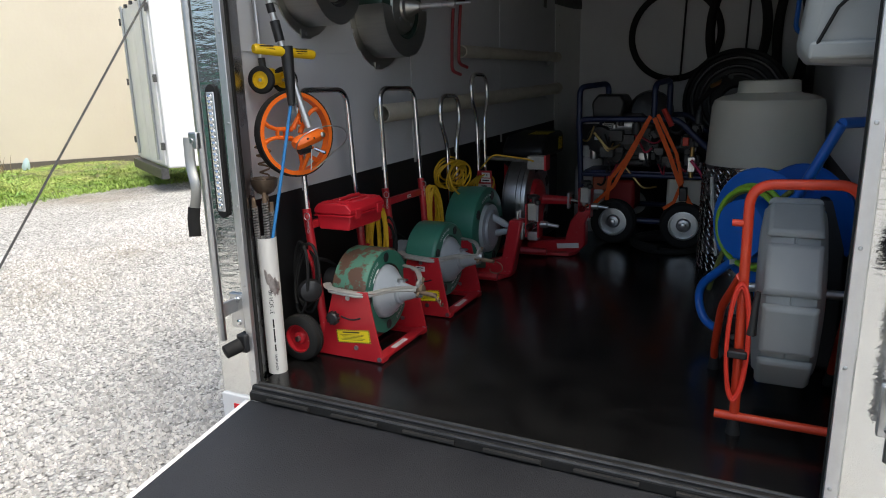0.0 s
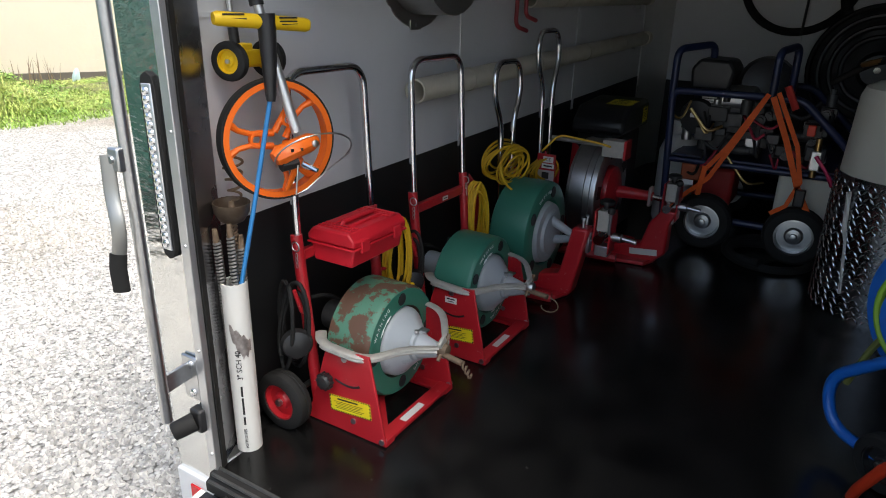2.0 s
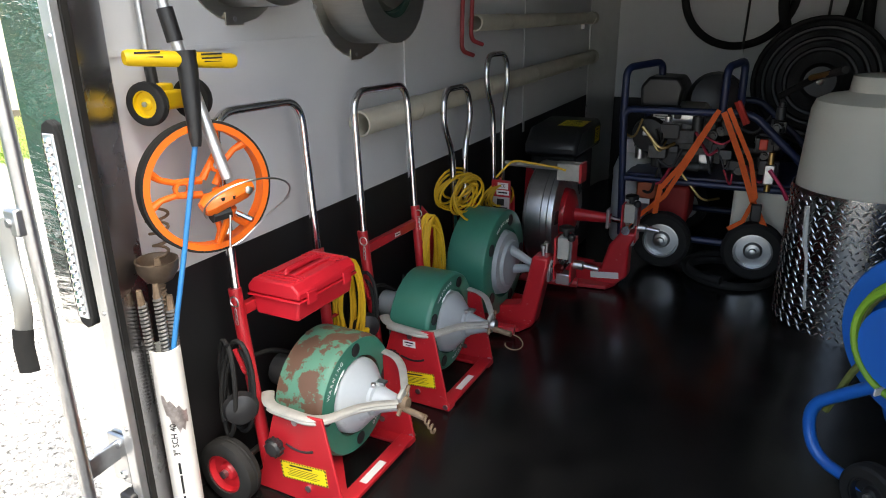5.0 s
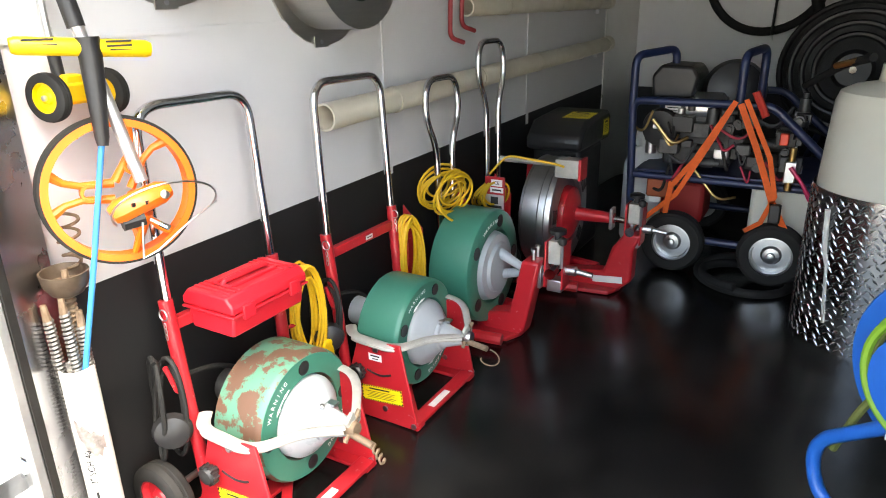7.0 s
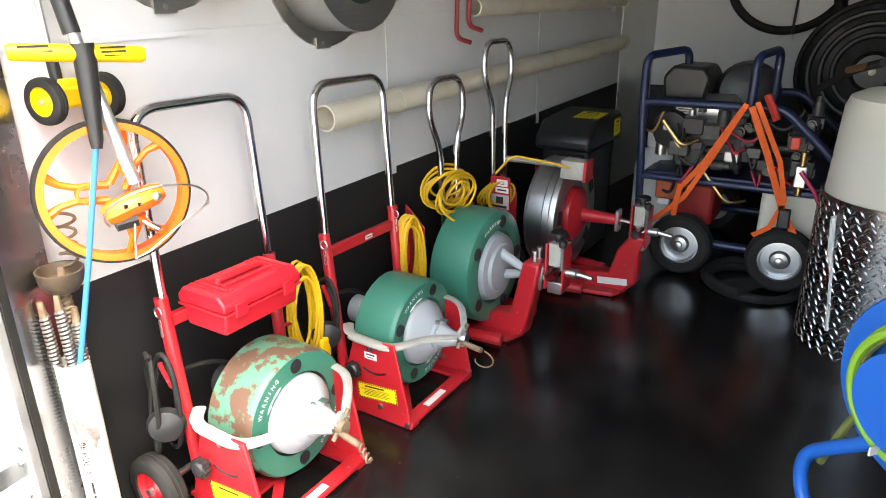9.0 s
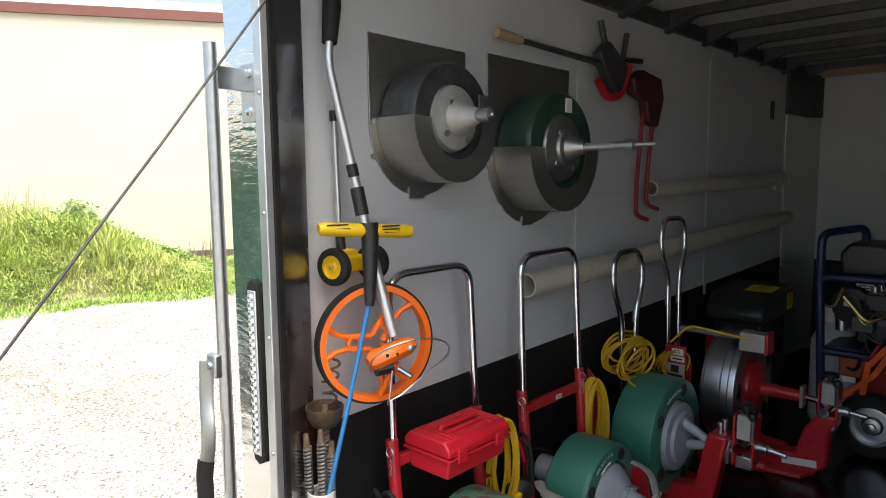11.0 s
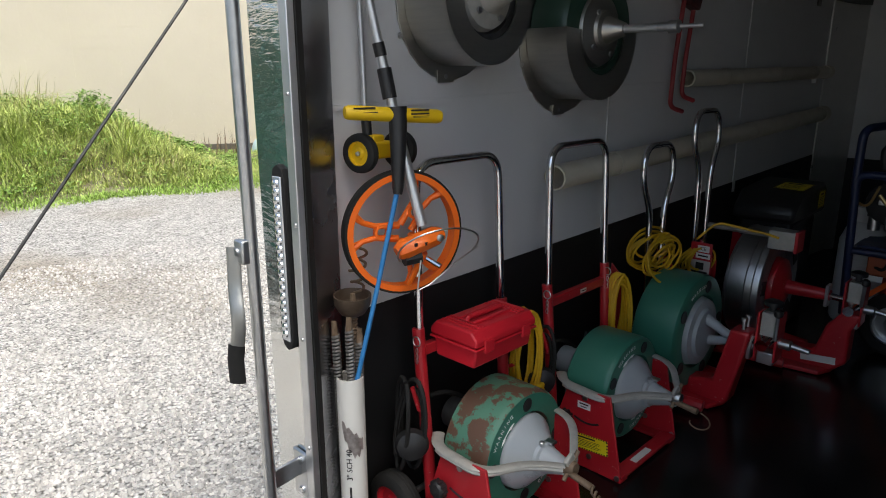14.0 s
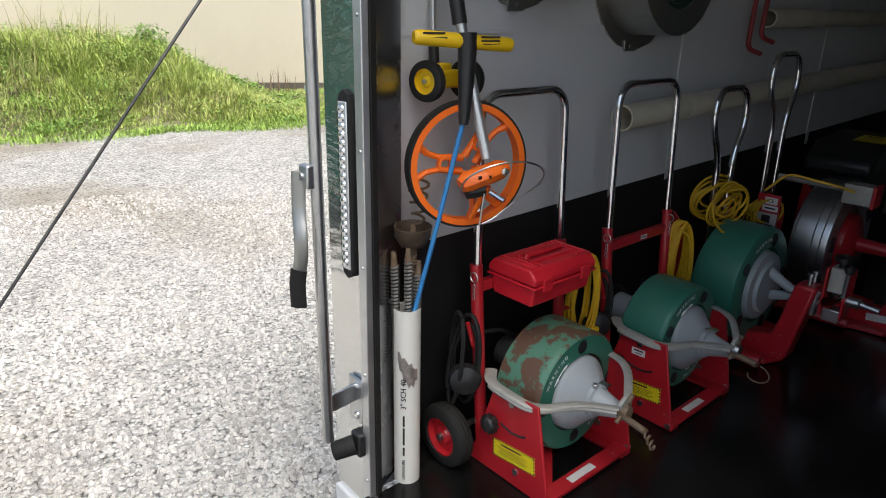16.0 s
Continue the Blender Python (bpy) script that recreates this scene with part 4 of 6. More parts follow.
# toolbox sitting on the first machine's cross tube
tb = thing("toolbox", "red plastic toolbox with handle recess, on the machine's cross bar", "toolbox")
part("tub", Geo().prism([(-1.005, 0.467), (-0.872, 0.467), (-0.862, 0.527), (-1.015, 0.527)], 1, 2.51, 2.738), RED_BOX, tb, bevel=0.006)
lid = part("lid", Geo().prism([(-1.02, 0.527), (-0.857, 0.527), (-0.857, 0.546), (-0.877, 0.567), (-1.0, 0.567), (-1.02, 0.546)], 1, 2.503, 2.745), RED_BOX, tb, bevel=0.005)
for x, w in ((-0.965, 0.012), (-0.91, 0.012)):
    part("recess_wall", Geo().box((x, 2.624, 0.57), (w, 0.15, 0.008)), RED_BOX, lid, bevel=0.002)
# flush plate in half-strength box red: the recess's shade as colour
part("recess", Geo().box((-0.9375, 2.624, 0.5675), (0.042, 0.15, 0.003)), mat("shaded recess red", (0.3, 0.008, 0.015), 0.5), lid, "flat handle recess with its shade painted on")
part("handle", Geo().tube(round_path([(-0.9375, 2.555, 0.567), (-0.9375, 2.56, 0.576), (-0.9375, 2.688, 0.576), (-0.9375, 2.693, 0.567)], 0.004), 0.007, 8), RED_BOX, lid)
for y in (2.525, 2.54, 2.555, 2.693, 2.708, 2.723):
    part("rib", Geo().box((-0.9385, y, 0.568), (0.115, 0.007, 0.005)), RED_BOX, lid, bevel=0.0015)
for y in (2.55, 2.7):
    part("latch", Geo().box((-0.856, y, 0.525), (0.009, 0.034, 0.034)), RED_BOX, tb, "moulded latch", 0.002)
part("rim", Geo().box((-0.938, 2.624, 0.5215), (0.167, 0.246, 0.006)), RED_BOX, tb, bevel=0.002)


def big_machine(x0, y0, group, label, steel):
    """Larger drum machine with power feed on a forked red frame."""
    m = thing("drum_machine", label, "drain machine", group)
    r, cz, w = (0.238, 0.315, 0.15) if steel else (0.215, 0.25, 0.17)
    part("side_rail", Geo().tube([(x0 - 0.3, y0 - 0.2, 0.04), (x0 + 0.1, y0 - 0.14, 0.03)], 0.022, 8), RED, m)
    part("side_rail", Geo().tube([(x0 - 0.3, y0 + 0.2, 0.04), (x0 + 0.1, y0 + 0.14, 0.03)], 0.022, 8), RED, m)
    # forked box-section front arm rising to the feed
    arm = [(x0 - 0.05, 0.005), (x0 + 0.12, 0.005), (x0 + 0.145, 0.03), (x0 + 0.2, 0.31), (x0 + 0.13, 0.31), (x0 + 0.085, 0.1), (x0 - 0.05, 0.07)]
    fr = Geo().prism(arm if not steel else [(x0 - 0.05, 0.005), (x0 + 0.24, 0.005), (x0 + 0.3, 0.06), (x0 + 0.3, 0.2), (x0 + 0.33, 0.27), (x0 + 0.26, 0.27), (x0 + 0.21, 0.2), (x0 + 0.18, 0.09), (x0 - 0.05, 0.06)], 1, y0 - 0.05, y0 + 0.03)
    part("front_arm", fr, RED, m, "bent red box-section arm", 0.01)
    e = 0.22 if steel else 0.1
    part("base_plate", Geo().prism([(x0 - 0.2, y0 - 0.16), (x0 + e, y0 - 0.1), (x0 + e + 0.03, y0 - 0.03), (x0 + e + 0.03, y0 + 0.05), (x0 - 0.2, y0 + 0.16)], 2, 0.003, 0.02), RED, m, bevel=0.003)
    if steel:
        label_plate(m, (x0 + 0.2, y0 - 0.0505, 0.055), 0.13, 0.03, (1, 0, 0.1), (-0.1, 0, 1), [], DECAL, name="marking")
    d = drum_shell(r, w, x0, (y0, cz), m, GALV if steel else GREEN, GALV if steel else GREEN, 0 if steel else 5)
    if steel:
        for i in range(5):
            a = radians(100 - 72 * i)
            c = Vector((x0 + 0.002, y0 + r * 0.8 * math.cos(a), cz + r * 0.8 * math.sin(a)))
            part("window", Geo().box(c, (0.004, 0.06, 0.045), Matrix.Rotation(a - math.pi / 2, 3, "X")), BLACK, d, "dark slot", 0.012)
        for dx in (-0.03, -0.06, -0.13):
            part("rim_bead", Geo().lathe([(-0.004, r - 0.002), (0, r + 0.0035), (0.004, r - 0.002)], (x0 + dx, y0, cz), (1, 0, 0), 48), GALV, d)
        part("hub", Geo().lathe([(-0.02, 0.12), (0.01, 0.115), (0.03, 0.07), (0.035, 0.03), (0.2, 0.022)], (x0, y0, cz), (1, 0, 0), 32), RED, m, "red cone hub")
    else:
        ring_text("WARNING", r * 0.8, x0 + 0.0018, (y0, cz), radians(120), d, 0.02)
        part("hub", Geo().lathe([(-0.018, r * 0.62), (0.012, r * 0.58), (0.016, r * 0.45), (0.028, r * 0.42), (0.03, 0.03)], (x0, y0, cz), (1, 0, 0), 36), GREY_CONE, m, "grey hub plate")
        for dz, dy in ((0.06, 0.0), (-0.035, 0.03)):
            part("guide_arm", Geo().tube([(x0 + 0.02, y0 + dy, cz + dz), (x0 + 0.1, y0 + dy * 0.4, cz + dz * 0.35), (x0 + 0.2, y0, cz)], [0.02, 0.016, 0.013], 10), GREY_CONE, m)
    # feed head
    fx, fz = x0 + (0.29 if steel else 0.25), 0.31
    f = part("feed_body", Geo().box((fx, y0 - 0.01, fz + 0.045), (0.05, 0.06, 0.085)), CAST, m, "cast aluminium feed body", 0.004)
    part("top_screw", Geo().lathe([(0, 0.012), (0.02, 0.012), (0.022, 0.03), (0.035, 0.03), (0.04, 0.02)], (fx, y0 - 0.01, fz + 0.088), (0, 0, 1), 14), BLACK, f, "black adjusting knob")
    for dx in (-0.032, 0.032):
        part("cheek", Geo().box((fx + dx, y0 - 0.01, fz), (0.008, 0.075, 0.17)), RED, f, bevel=0.003)
    part("feed_lower", Geo().box((fx, y0 - 0.01, fz - 0.08), (0.055, 0.05, 0.045)), STEEL, f, bevel=0.004)
    part("roller", Geo().lathe([(0, 0.02), (0.09, 0.02)], (fx - 0.01, y0 - 0.055, fz - 0.03), (0, 1, 0), 14), CHROME, f)
    part("lever", Geo().tube([(fx + 0.03, y0 - 0.05, fz), (fx + 0.035, y0 - 0.06, fz + 0.09)], 0.006, 8), STEEL, f)
    part("lever_ball", Geo().lathe([(-0.016, 0.004), (-0.01, 0.013), (0, 0.016), (0.01, 0.013), (0.016, 0.004)], (fx + 0.035, y0 - 0.061, fz + 0.1), (0, 0, 1), 14), BLACK, f, "black ball grip")
    part("outlet", Geo().tube([(fx + 0.03, y0 - 0.01, fz - 0.02), (fx + 0.07, y0 - 0.01, fz - 0.02), (fx + 0.075, y0 - 0.01, fz - 0.02), (fx + 0.13, y0 - 0.012, fz - 0.025)], [0.018, 0.018, 0.011, 0.009], 12), STEEL, f)
    part("guide_tube", Geo().tube([(x0 + 0.18, y0, cz), (fx - 0.03, y0 - 0.005, fz)], 0.013, 12), CHROME, m)
    part("collar", Geo().box((x0 + 0.19, y0, cz), (0.014, 0.05, 0.09)), STEEL, m, bevel=0.003)
    for dy in (-0.02, 0.02):
        part("bolt", Geo().lathe([(0, 0.006), (0.03, 0.006), (0.031, 0.011), (0.042, 0.011)], (x0 + (0.28 if steel else 0.165), y0 + dy, 0.27 if steel else 0.31), (0, 0, 1), 8), STEEL, m)
    # wheels and looped chrome handle
    for sy in (-1, 1):
        wheel("wheel", (x0 - 0.25, y0 + sy * 0.235, 0.125), 0.125, 0.06, (0, sy, 0), DARK_METAL, m)
        part("back_plate", Geo().prism([(x0 - 0.3, 0.03), (x0 - 0.2, 0.03), (x0 - 0.2, 0.42), (x0 - 0.28, 0.5)], 1, y0 + sy * 0.18 - 0.004, y0 + sy * 0.18 + 0.004), RED, m, bevel=0.002)
    yh, xh = (y0 - 0.215, x0 + 0.01) if steel else (y0 - 0.015, x0 + 0.085)
    top = 1.04 if steel else 0.932
    part("handle", Geo().tube(round_path([(xh - 0.28, yh - 0.05, 0.35), (xh - 0.285, yh - 0.055, top - 0.24), (xh - 0.29, yh - 0.122, top - 0.12), (xh - 0.295, yh - 0.1, top), (xh - 0.295, yh + 0.1, top), (xh - 0.29, yh + 0.122, top - 0.12), (xh - 0.285, yh + 0.055, top - 0.24), (xh - 0.28, yh + 0.05, 0.35)], 0.06, 8), 0.012, 14), CHROME, m, "narrow looped chrome handle")
    return m


big_machine(-0.795, 3.69, G1, "red power-feed machine with large green drum", False)
bm4 = big_machine(-0.715, 4.275, G1, "red power-feed machine with grooved galvanised drum", True)
# switch rail and sticker plate of the steel-drum machine
part("top_rail", Geo().tube([(-0.95, 4.06, 0.575), (-0.72, 4.1, 0.565)], 0.02, 8, flat=0.6), ALU, bm4, "aluminium top rail")
part("switch_box", Geo().box((-0.67, 4.12, 0.55), (0.1, 0.07, 0.075)), CAST, bm4, "grey switch box", 0.004)
part("switch_face", Geo().box((-0.615, 4.12, 0.55), (0.012, 0.08, 0.085)), RED, bm4, bevel=0.002)
part("plug_cord", Geo().tube(round_path([(-0.68, 4.083, 0.56), (-0.72, 4.06, 0.575), (-0.9, 4.02, 0.6), (-0.97, 4.0, 0.52)], 0.03), 0.005, 7), CORD, bm4, "yellow cord")
pl4 = part("sticker_plate", Geo().box((-0.945, 4.0, 0.44), (0.09, 0.008, 0.14)), RED, bm4, bevel=0.002)
label_plate(pl4, (-0.935, 3.996, 0.485), 0.05, 0.028, (1, 0, 0), (0, 0, 1), [], PAPER)
letters("CE", 0.02, Matrix.Translation((-0.935, 3.994, 0.485)) @ pose(0, 0, 0, 90, 0, 0), INK, pl4)
label_plate(pl4, (-0.935, 3.996, 0.455), 0.06, 0.022, (1, 0, 0), (0, 0, 1), [(0, 0, 0.7, 0.3)], PAPER)
label_plate(pl4, (-0.945, 3.996, 0.405), 0.085, 0.06, (1, 0, 0), (0, 0, 1), [(0, 0.1, 0.4, 0.5), (0, -0.35, 0.8, 0.18)], mat("sticker grey", (0.5, 0.45, 0.45), 0.5))

# dark green utility truck parked across the yard
gt = thing("utility_truck", "dark green utility truck with white ladder rack parked on the gravel", "truck")
TGREEN = mat("dark green body paint", (0.01, 0.06, 0.045), 0.3, color2=(0.014, 0.075, 0.055), scale=2, coat=0.3)
part("body", Geo().prism([(-5.2, 0.02), (-3.34, 0.02), (-3.3, 0.5), (-3.34, 0.94), (-5.16, 0.94), (-5.2, 0.5)], 1, -4.2, 0.8), TGREEN, gt, bevel=0.05)
part("cab", Geo().prism([(-5.1, 0.93), (-3.4, 0.93), (-3.6, 1.55), (-4.9, 1.55)], 1, -1.5, 0.55), TGREEN, gt, bevel=0.06)
part("side_window", Geo().prism([(-3.41, 0.98), (-3.395, 0.98), (-3.565, 1.48), (-3.58, 1.48)], 1, -1.2, 0.35), mat("dark glass", (0.03, 0.03, 0.03), 0.05), gt, "dark side window", 0.003)
part("rear_marker", Geo().box((-3.31, 0.55, 0.86), (0.02, 0.1, 0.03)), LENS, gt, "red marker lamp", 0.003)
for y in (-0.2, -3.3):
    for sx in (-1, 1):
        wheel("wheel", (-4.25 + sx * 0.85, y, GZ + 0.36), 0.36, 0.24, (sx, 0, 0), STEEL, gt)
part("bumper", Geo().box((-4.25, 0.86, 0.15), (1.8, 0.12, 0.2)), STEEL, gt, bevel=0.02)
part("ladder_rack", Geo().tube(round_path([(-3.45, -4.0, 0.92), (-3.45, -4.0, 1.7), (-5.05, -4.0, 1.7), (-5.05, -4.0, 0.92)], 0.08), 0.03, 10), TRUCK_WHITE, gt, "white ladder rack")

# ---- things at the door post ----
tube_ = thing("pipe_holder", "white plastic pipe standing on the floor, used as a holder", "pipe")
part("pipe", Geo().lathe([(0, 0.0335), (0.49, 0.0335), (0.49, 0.0295), (0.02, 0.0295)], (-1.03, 2.243, 0), (0, 0.0, 1), 32, True), PVC, tube_)
g = Geo()
n = 10
vs = []
for i in range(n):
    a = radians(-80 + i * 10)
    top = 0.385 - 0.006 * i + 0.006 * math.sin(i * 2.3)
    bot = 0.36 - 0.005 * i - 0.045 * math.sin(i / (n - 1) * 3.0) + 0.007 * math.cos(i * 3.1)
    for zz in (bot, top):
        vs.append((-1.03 + 0.0342 * math.cos(a), 2.243 + 0.0342 * math.sin(a), zz))
g.add(vs, [(2 * i, 2 * i + 2, 2 * i + 3, 2 * i + 1) for i in range(n - 1)])
part("tape_scrap", g, FOIL, tube_, "torn grey tape scrap")
for zc, ln in ((0.19, 0.03), (0.145, 0.05), (0.1, 0.024)):
    part("print_bar", Geo().box((-1.03 + 0.0336 * math.cos(radians(-52)), 2.243 + 0.0336 * math.sin(radians(-52)), zc), (0.005, 0.002, ln), Matrix.Rotation(radians(38), 3, "Z")), INK, tube_, "black printed bar")
for txt, z0, sz in (("3\" SCH 40", 0.268, 0.02), ("ASTM D1785", 0.045, 0.011)):
    letters(txt, sz, Matrix.Translation((-1.03 + 0.0345 * math.cos(radians(-52)), 2.243 + 0.0345 * math.sin(radians(-52)), z0)) @ pose(0, 0, 0, 90, 0, 38) @ pose(0, 0, 0, 0, 0, 90), INK, tube_, "printing")
rng = random.Random(9)
for i, (dx, dy, top) in enumerate(((-0.012, -0.016, 0.60), (0.008, -0.004, 0.615), (-0.004, 0.014, 0.66), (0.012, 0.012, 0.58))):
    c = thing("spring_cable", "coiled steel drain cable standing in the white pipe", "cable", "cables in the pipe holder")
    tilt = (dx * 0.8, dy * 0.8)
    pts = [(-1.03 + dx + tilt[0] * z + 0.0075 * math.cos(a), 2.243 + dy + tilt[1] * z + 0.0075 * math.sin(a), z) for a, z in zip(np.arange(0, 400, 0.9), np.linspace(0.03, top, 445))]
    part("coil", Geo().tube(pts, 0.0041, 5), RUST if i in (2,) else SPRING, c)
    part("end", Geo().tube([(-1.03 + dx * 1.5, 2.243 + dy * 1.5, top - 0.01), (-1.03 + dx * 1.6, 2.243 + dy * 1.6, top + 0.03)], [0.009, 0.006], 8), RUST, c)
fn = thing("cutter_head", "tarnished round cutter head on a cable standing in the pipe", "cutter")
part("stem", Geo().tube([(-1.04, 2.255, 0.03), (-1.035, 2.262, 0.64)], 0.006, 8), RUST, fn)
part("cup", Geo().lathe([(0, 0.012), (0.01, 0.03), (0.03, 0.042), (0.055, 0.045), (0.055, 0.041), (0.03, 0.036), (0.012, 0.01)], (-1.035, 2.262, 0.635), (0.05, -0.02, 1), 24), TARNISH, fn)
part("auger", Geo().tube([(-1.06 + 0.02 * math.cos(a) * k, 2.30 + 0.02 * math.sin(a) * k, 0.66 + 0.0045 * a) for a, k in zip(np.linspace(0, 30, 120), np.linspace(0.5, 1.3, 120))], 0.0035, 6), RUST, fn, "tapered spiral auger")

tp = thing("soil_probe", "yellow t-handled soil probe with blue rod standing in the pipe", "probe")
bar = part("crossbar", Geo().tube([(-1.019, 2.25, 1.108), (-1.016, 2.258, 1.108), (-0.95, 2.462, 1.093), (-0.947, 2.47, 1.092)], [0.013, 0.016, 0.016, 0.013], 16), YELLOW, tp, "yellow crossbar grips")
bd = Vector((0.082, 0.252, -0.017)).normalized()
for s0, ln, off in ((0.03, 0.05, 0.005), (0.05, 0.035, -0.004), (0.165, 0.045, 0.006), (0.165, 0.045, -0.002), (0.17, 0.04, -0.008)):
    p0 = Vector((-1.022, 2.24, 1.1095)) + bd * s0
    out = Vector((0.75, -0.5, 0.35)).normalized()
    part("print", Geo().box(p0 + bd * ln / 2 + out * 0.0163 + Vector((0, 0, off)), (0.002, ln, 0.0035), Matrix.Rotation(-0.315, 3, "Z")), INK, bar, "black printed bar")
part("grip", Geo().tube([(-0.98, 2.366, 1.118), (-0.978, 2.366, 1.085), (-0.97, 2.358, 1.02), (-0.962, 2.348, 0.94), (-0.961, 2.346, 0.925)], [0.022, 0.021, 0.018, 0.013, 0.01], 14), BLACK, tp, "tapered black grip")
part("rod", Geo().tube([(-0.962, 2.348, 0.94), (-0.986, 2.297, 0.7), (-1.008, 2.243, 0.47), (-1.016, 2.243, 0.3), (-1.022, 2.246, 0.05)], 0.0058, 10), BLUE_ROD, tp, "blue fibreglass rod")

# orange measuring wheel hung on the wall
mw = thing("measuring_wheel", "orange measuring wheel with silver telescopic pole leaning on the wall", "measuring wheel")
cm = Vector((-0.978, 2.375, 0.83))
ax = Vector((math.cos(radians(-20)), math.sin(radians(-20)), 0.03)).normalized()
R = 0.147
wu = Vector((0, 0, 1)).cross(ax).normalized()
wv = ax.cross(wu)
part("tyre", Geo().lathe([(-0.016, R * 0.95), (-0.016, R * 0.99), (-0.01, R), (0.01, R), (0.016, R * 0.99), (0.016, R * 0.95)], cm, ax, 64, True), RUBBER, mw, "thin black tyre")
part("rim", Geo().lathe([(-0.017, R * 0.86), (-0.017, R * 0.955), (0.017, R * 0.955), (0.017, R * 0.86), (0.006, R * 0.87), (-0.006, R * 0.87)], cm, ax, 64, True), ORANGE, mw, "orange rim")
for k in range(3):
    a = radians(58 + 117 * k)
    d1 = wu * math.cos(a) + wv * math.sin(a)
    t1 = wu * -math.sin(a) + wv * math.cos(a)
    for s in (-1, 1):
        part("spoke", Geo().tube([cm + d1 * 0.012 + t1 * s * 0.016, cm + d1 * 0.07 + t1 * s * 0.014, cm + d1 * 0.1 + t1 * s * 0.022, cm + d1 * R * 0.87 + t1 * s * 0.042], [0.009, 0.007, 0.007, 0.011], 8), ORANGE, mw, "moulded spoke")
    part("boss", Geo().lathe([(-0.006, 0.012), (-0.006, 0.018), (0.01, 0.018), (0.01, 0.012)], cm + d1 * 0.055, ax, 18, True), ORANGE, mw)
    for j in range(3):
        e = a + radians(30 + 30 * j)
        dd = wu * math.cos(e) + wv * math.sin(e)
        part("rim_clip", Geo().box(cm + dd * R * 0.9 + ax * 0.012, (0.006, 0.008, 0.014)), ORANGE, mw)
hb = cm + ax * 0.05 + wu * 0.03 - wv * 0.022
hous = part("counter_housing", Geo().tube([hb - wu * 0.065 - wv * 0.015, hb - wu * 0.05 - wv * 0.008, hb + wu * 0.03 + wv * 0.016, hb + wu * 0.048 + wv * 0.02], [0.02, 0.03, 0.028, 0.018], 10, flat=0.8), ORANGE, mw, "orange counter housing")
part("counter_base", Geo().tube([hb - wu * 0.05 - wv * 0.03, hb - wu * 0.01 - wv * 0.025], [0.018, 0.02], 8), BLACK, hous)
part("axle_bolt", Geo().lathe([(0, 0.009), (0.008, 0.009), (0.01, 0.006)], hb + ax * 0.022 + wu * 0.03 + wv * 0.016, ax, 8), STEEL, hous)
for q in (-0.03, -0.005):
    part("screw_hole", Geo().box(hb + ax * 0.027 + wu * q + wv * 0.006, (0.004, 0.007, 0.007)), BLACK, hous)
part("fork", Geo().tube([hb - wv * 0.02, cm + ax * 0.03 - wv * 0.12], [0.02, 0.012], 8, flat=0.5), ORANGE, mw)
part("pole", Geo().tube([(-0.93, 2.392, 0.85), (-0.985, 2.375, 1.05), (-1.02, 2.357, 1.228), (-1.05, 2.318, 1.47), (-1.052, 2.316, 1.5), (-1.062, 2.33, 1.56)], [0.0125, 0.0125, 0.011, 0.0095, 0.0095, 0.0095], 14), ALU, mw, "silver telescopic pole")
part("pole_sleeve", Geo().tube([(-1.003, 2.365, 1.135), (-1.015, 2.36, 1.2)], 0.0165, 12), BLACK, mw, "black foam sleeve")
part("pole_clamp", Geo().tube([(-1.02, 2.357, 1.226), (-1.024, 2.352, 1.255)], 0.0135, 10), BLACK, mw)
part("pole_grip", Geo().tube([(-1.06, 2.326, 1.535), (-1.072, 2.345, 1.62), (-1.074, 2.35, 1.75)], [0.018, 0.022, 0.02], 12), RUBBER, mw, "black hand grip")
part("kickstand", Geo().tube([hb + wu * (0.03 + 0.1 * math.cos(a)) + wv * (0.0 + 0.055 * math.sin(a) - 0.01) + ax * (0.02 + 0.05 * math.sin(a)) for a in np.linspace(-0.3, 3.6, 24)], 0.0022, 6), STEEL, mw, "bent wire kickstand")
part("kickstand_foot", Geo().tube([hb + wu * 0.135 - wv * 0.02 + ax * 0.01, hb + wu * 0.07 - wv * 0.045 + ax * 0.03, hb + wu * 0.0 - wv * 0.09 + ax * 0.03, hb - wu * 0.03 - wv * 0.1 + ax * 0.03, hb - wu * 0.02 - wv * 0.03 + ax * 0.03], 0.0022, 6), STEEL, mw)
part("stand_pin", Geo().tube([hb - wv * 0.03 + ax * 0.02, hb + wu * 0.02 - wv * 0.045 + ax * 0.05], 0.006, 8), CHROME, mw)

# small yellow twin-wheel measurer
yw = thing("twin_wheel_measurer", "small yellow twin-wheel measurer on a grey pole, hung on the wall", "measuring wheel")
part("pole", Geo().tube([(-1.085, 2.36, 1.05), (-1.095, 2.36, 1.37)], 0.0065, 10), ALU, yw)
part("pole_cap", Geo().tube([(-1.095, 2.36, 1.36), (-1.096, 2.36, 1.385)], 0.011, 10), BLACK, yw)
part("collar", Geo().tube([(-1.08, 2.36, 1.04), (-1.084, 2.36, 1.085)], 0.012, 10), BLACK, yw)
part("body", Geo().box((-1.07, 2.375, 1.015), (0.05, 0.075, 0.04)), YELLOW, yw, bevel=0.006)
part("body_top", Geo().box((-1.07, 2.372, 1.04), (0.035, 0.035, 0.02)), YELLOW, yw, bevel=0.004)
for yy in (2.318, 2.438):
    wheel("wheel", (-1.055, yy, 1.012), 0.046, 0.024, (0.25, -1, 0), YELLOW, yw)

# ---- wall hardware ----
DARK_GREEN = mat("dark green enamel", (0.02, 0.05, 0.035), 0.35, color2=(0.03, 0.065, 0.045), scale=5)


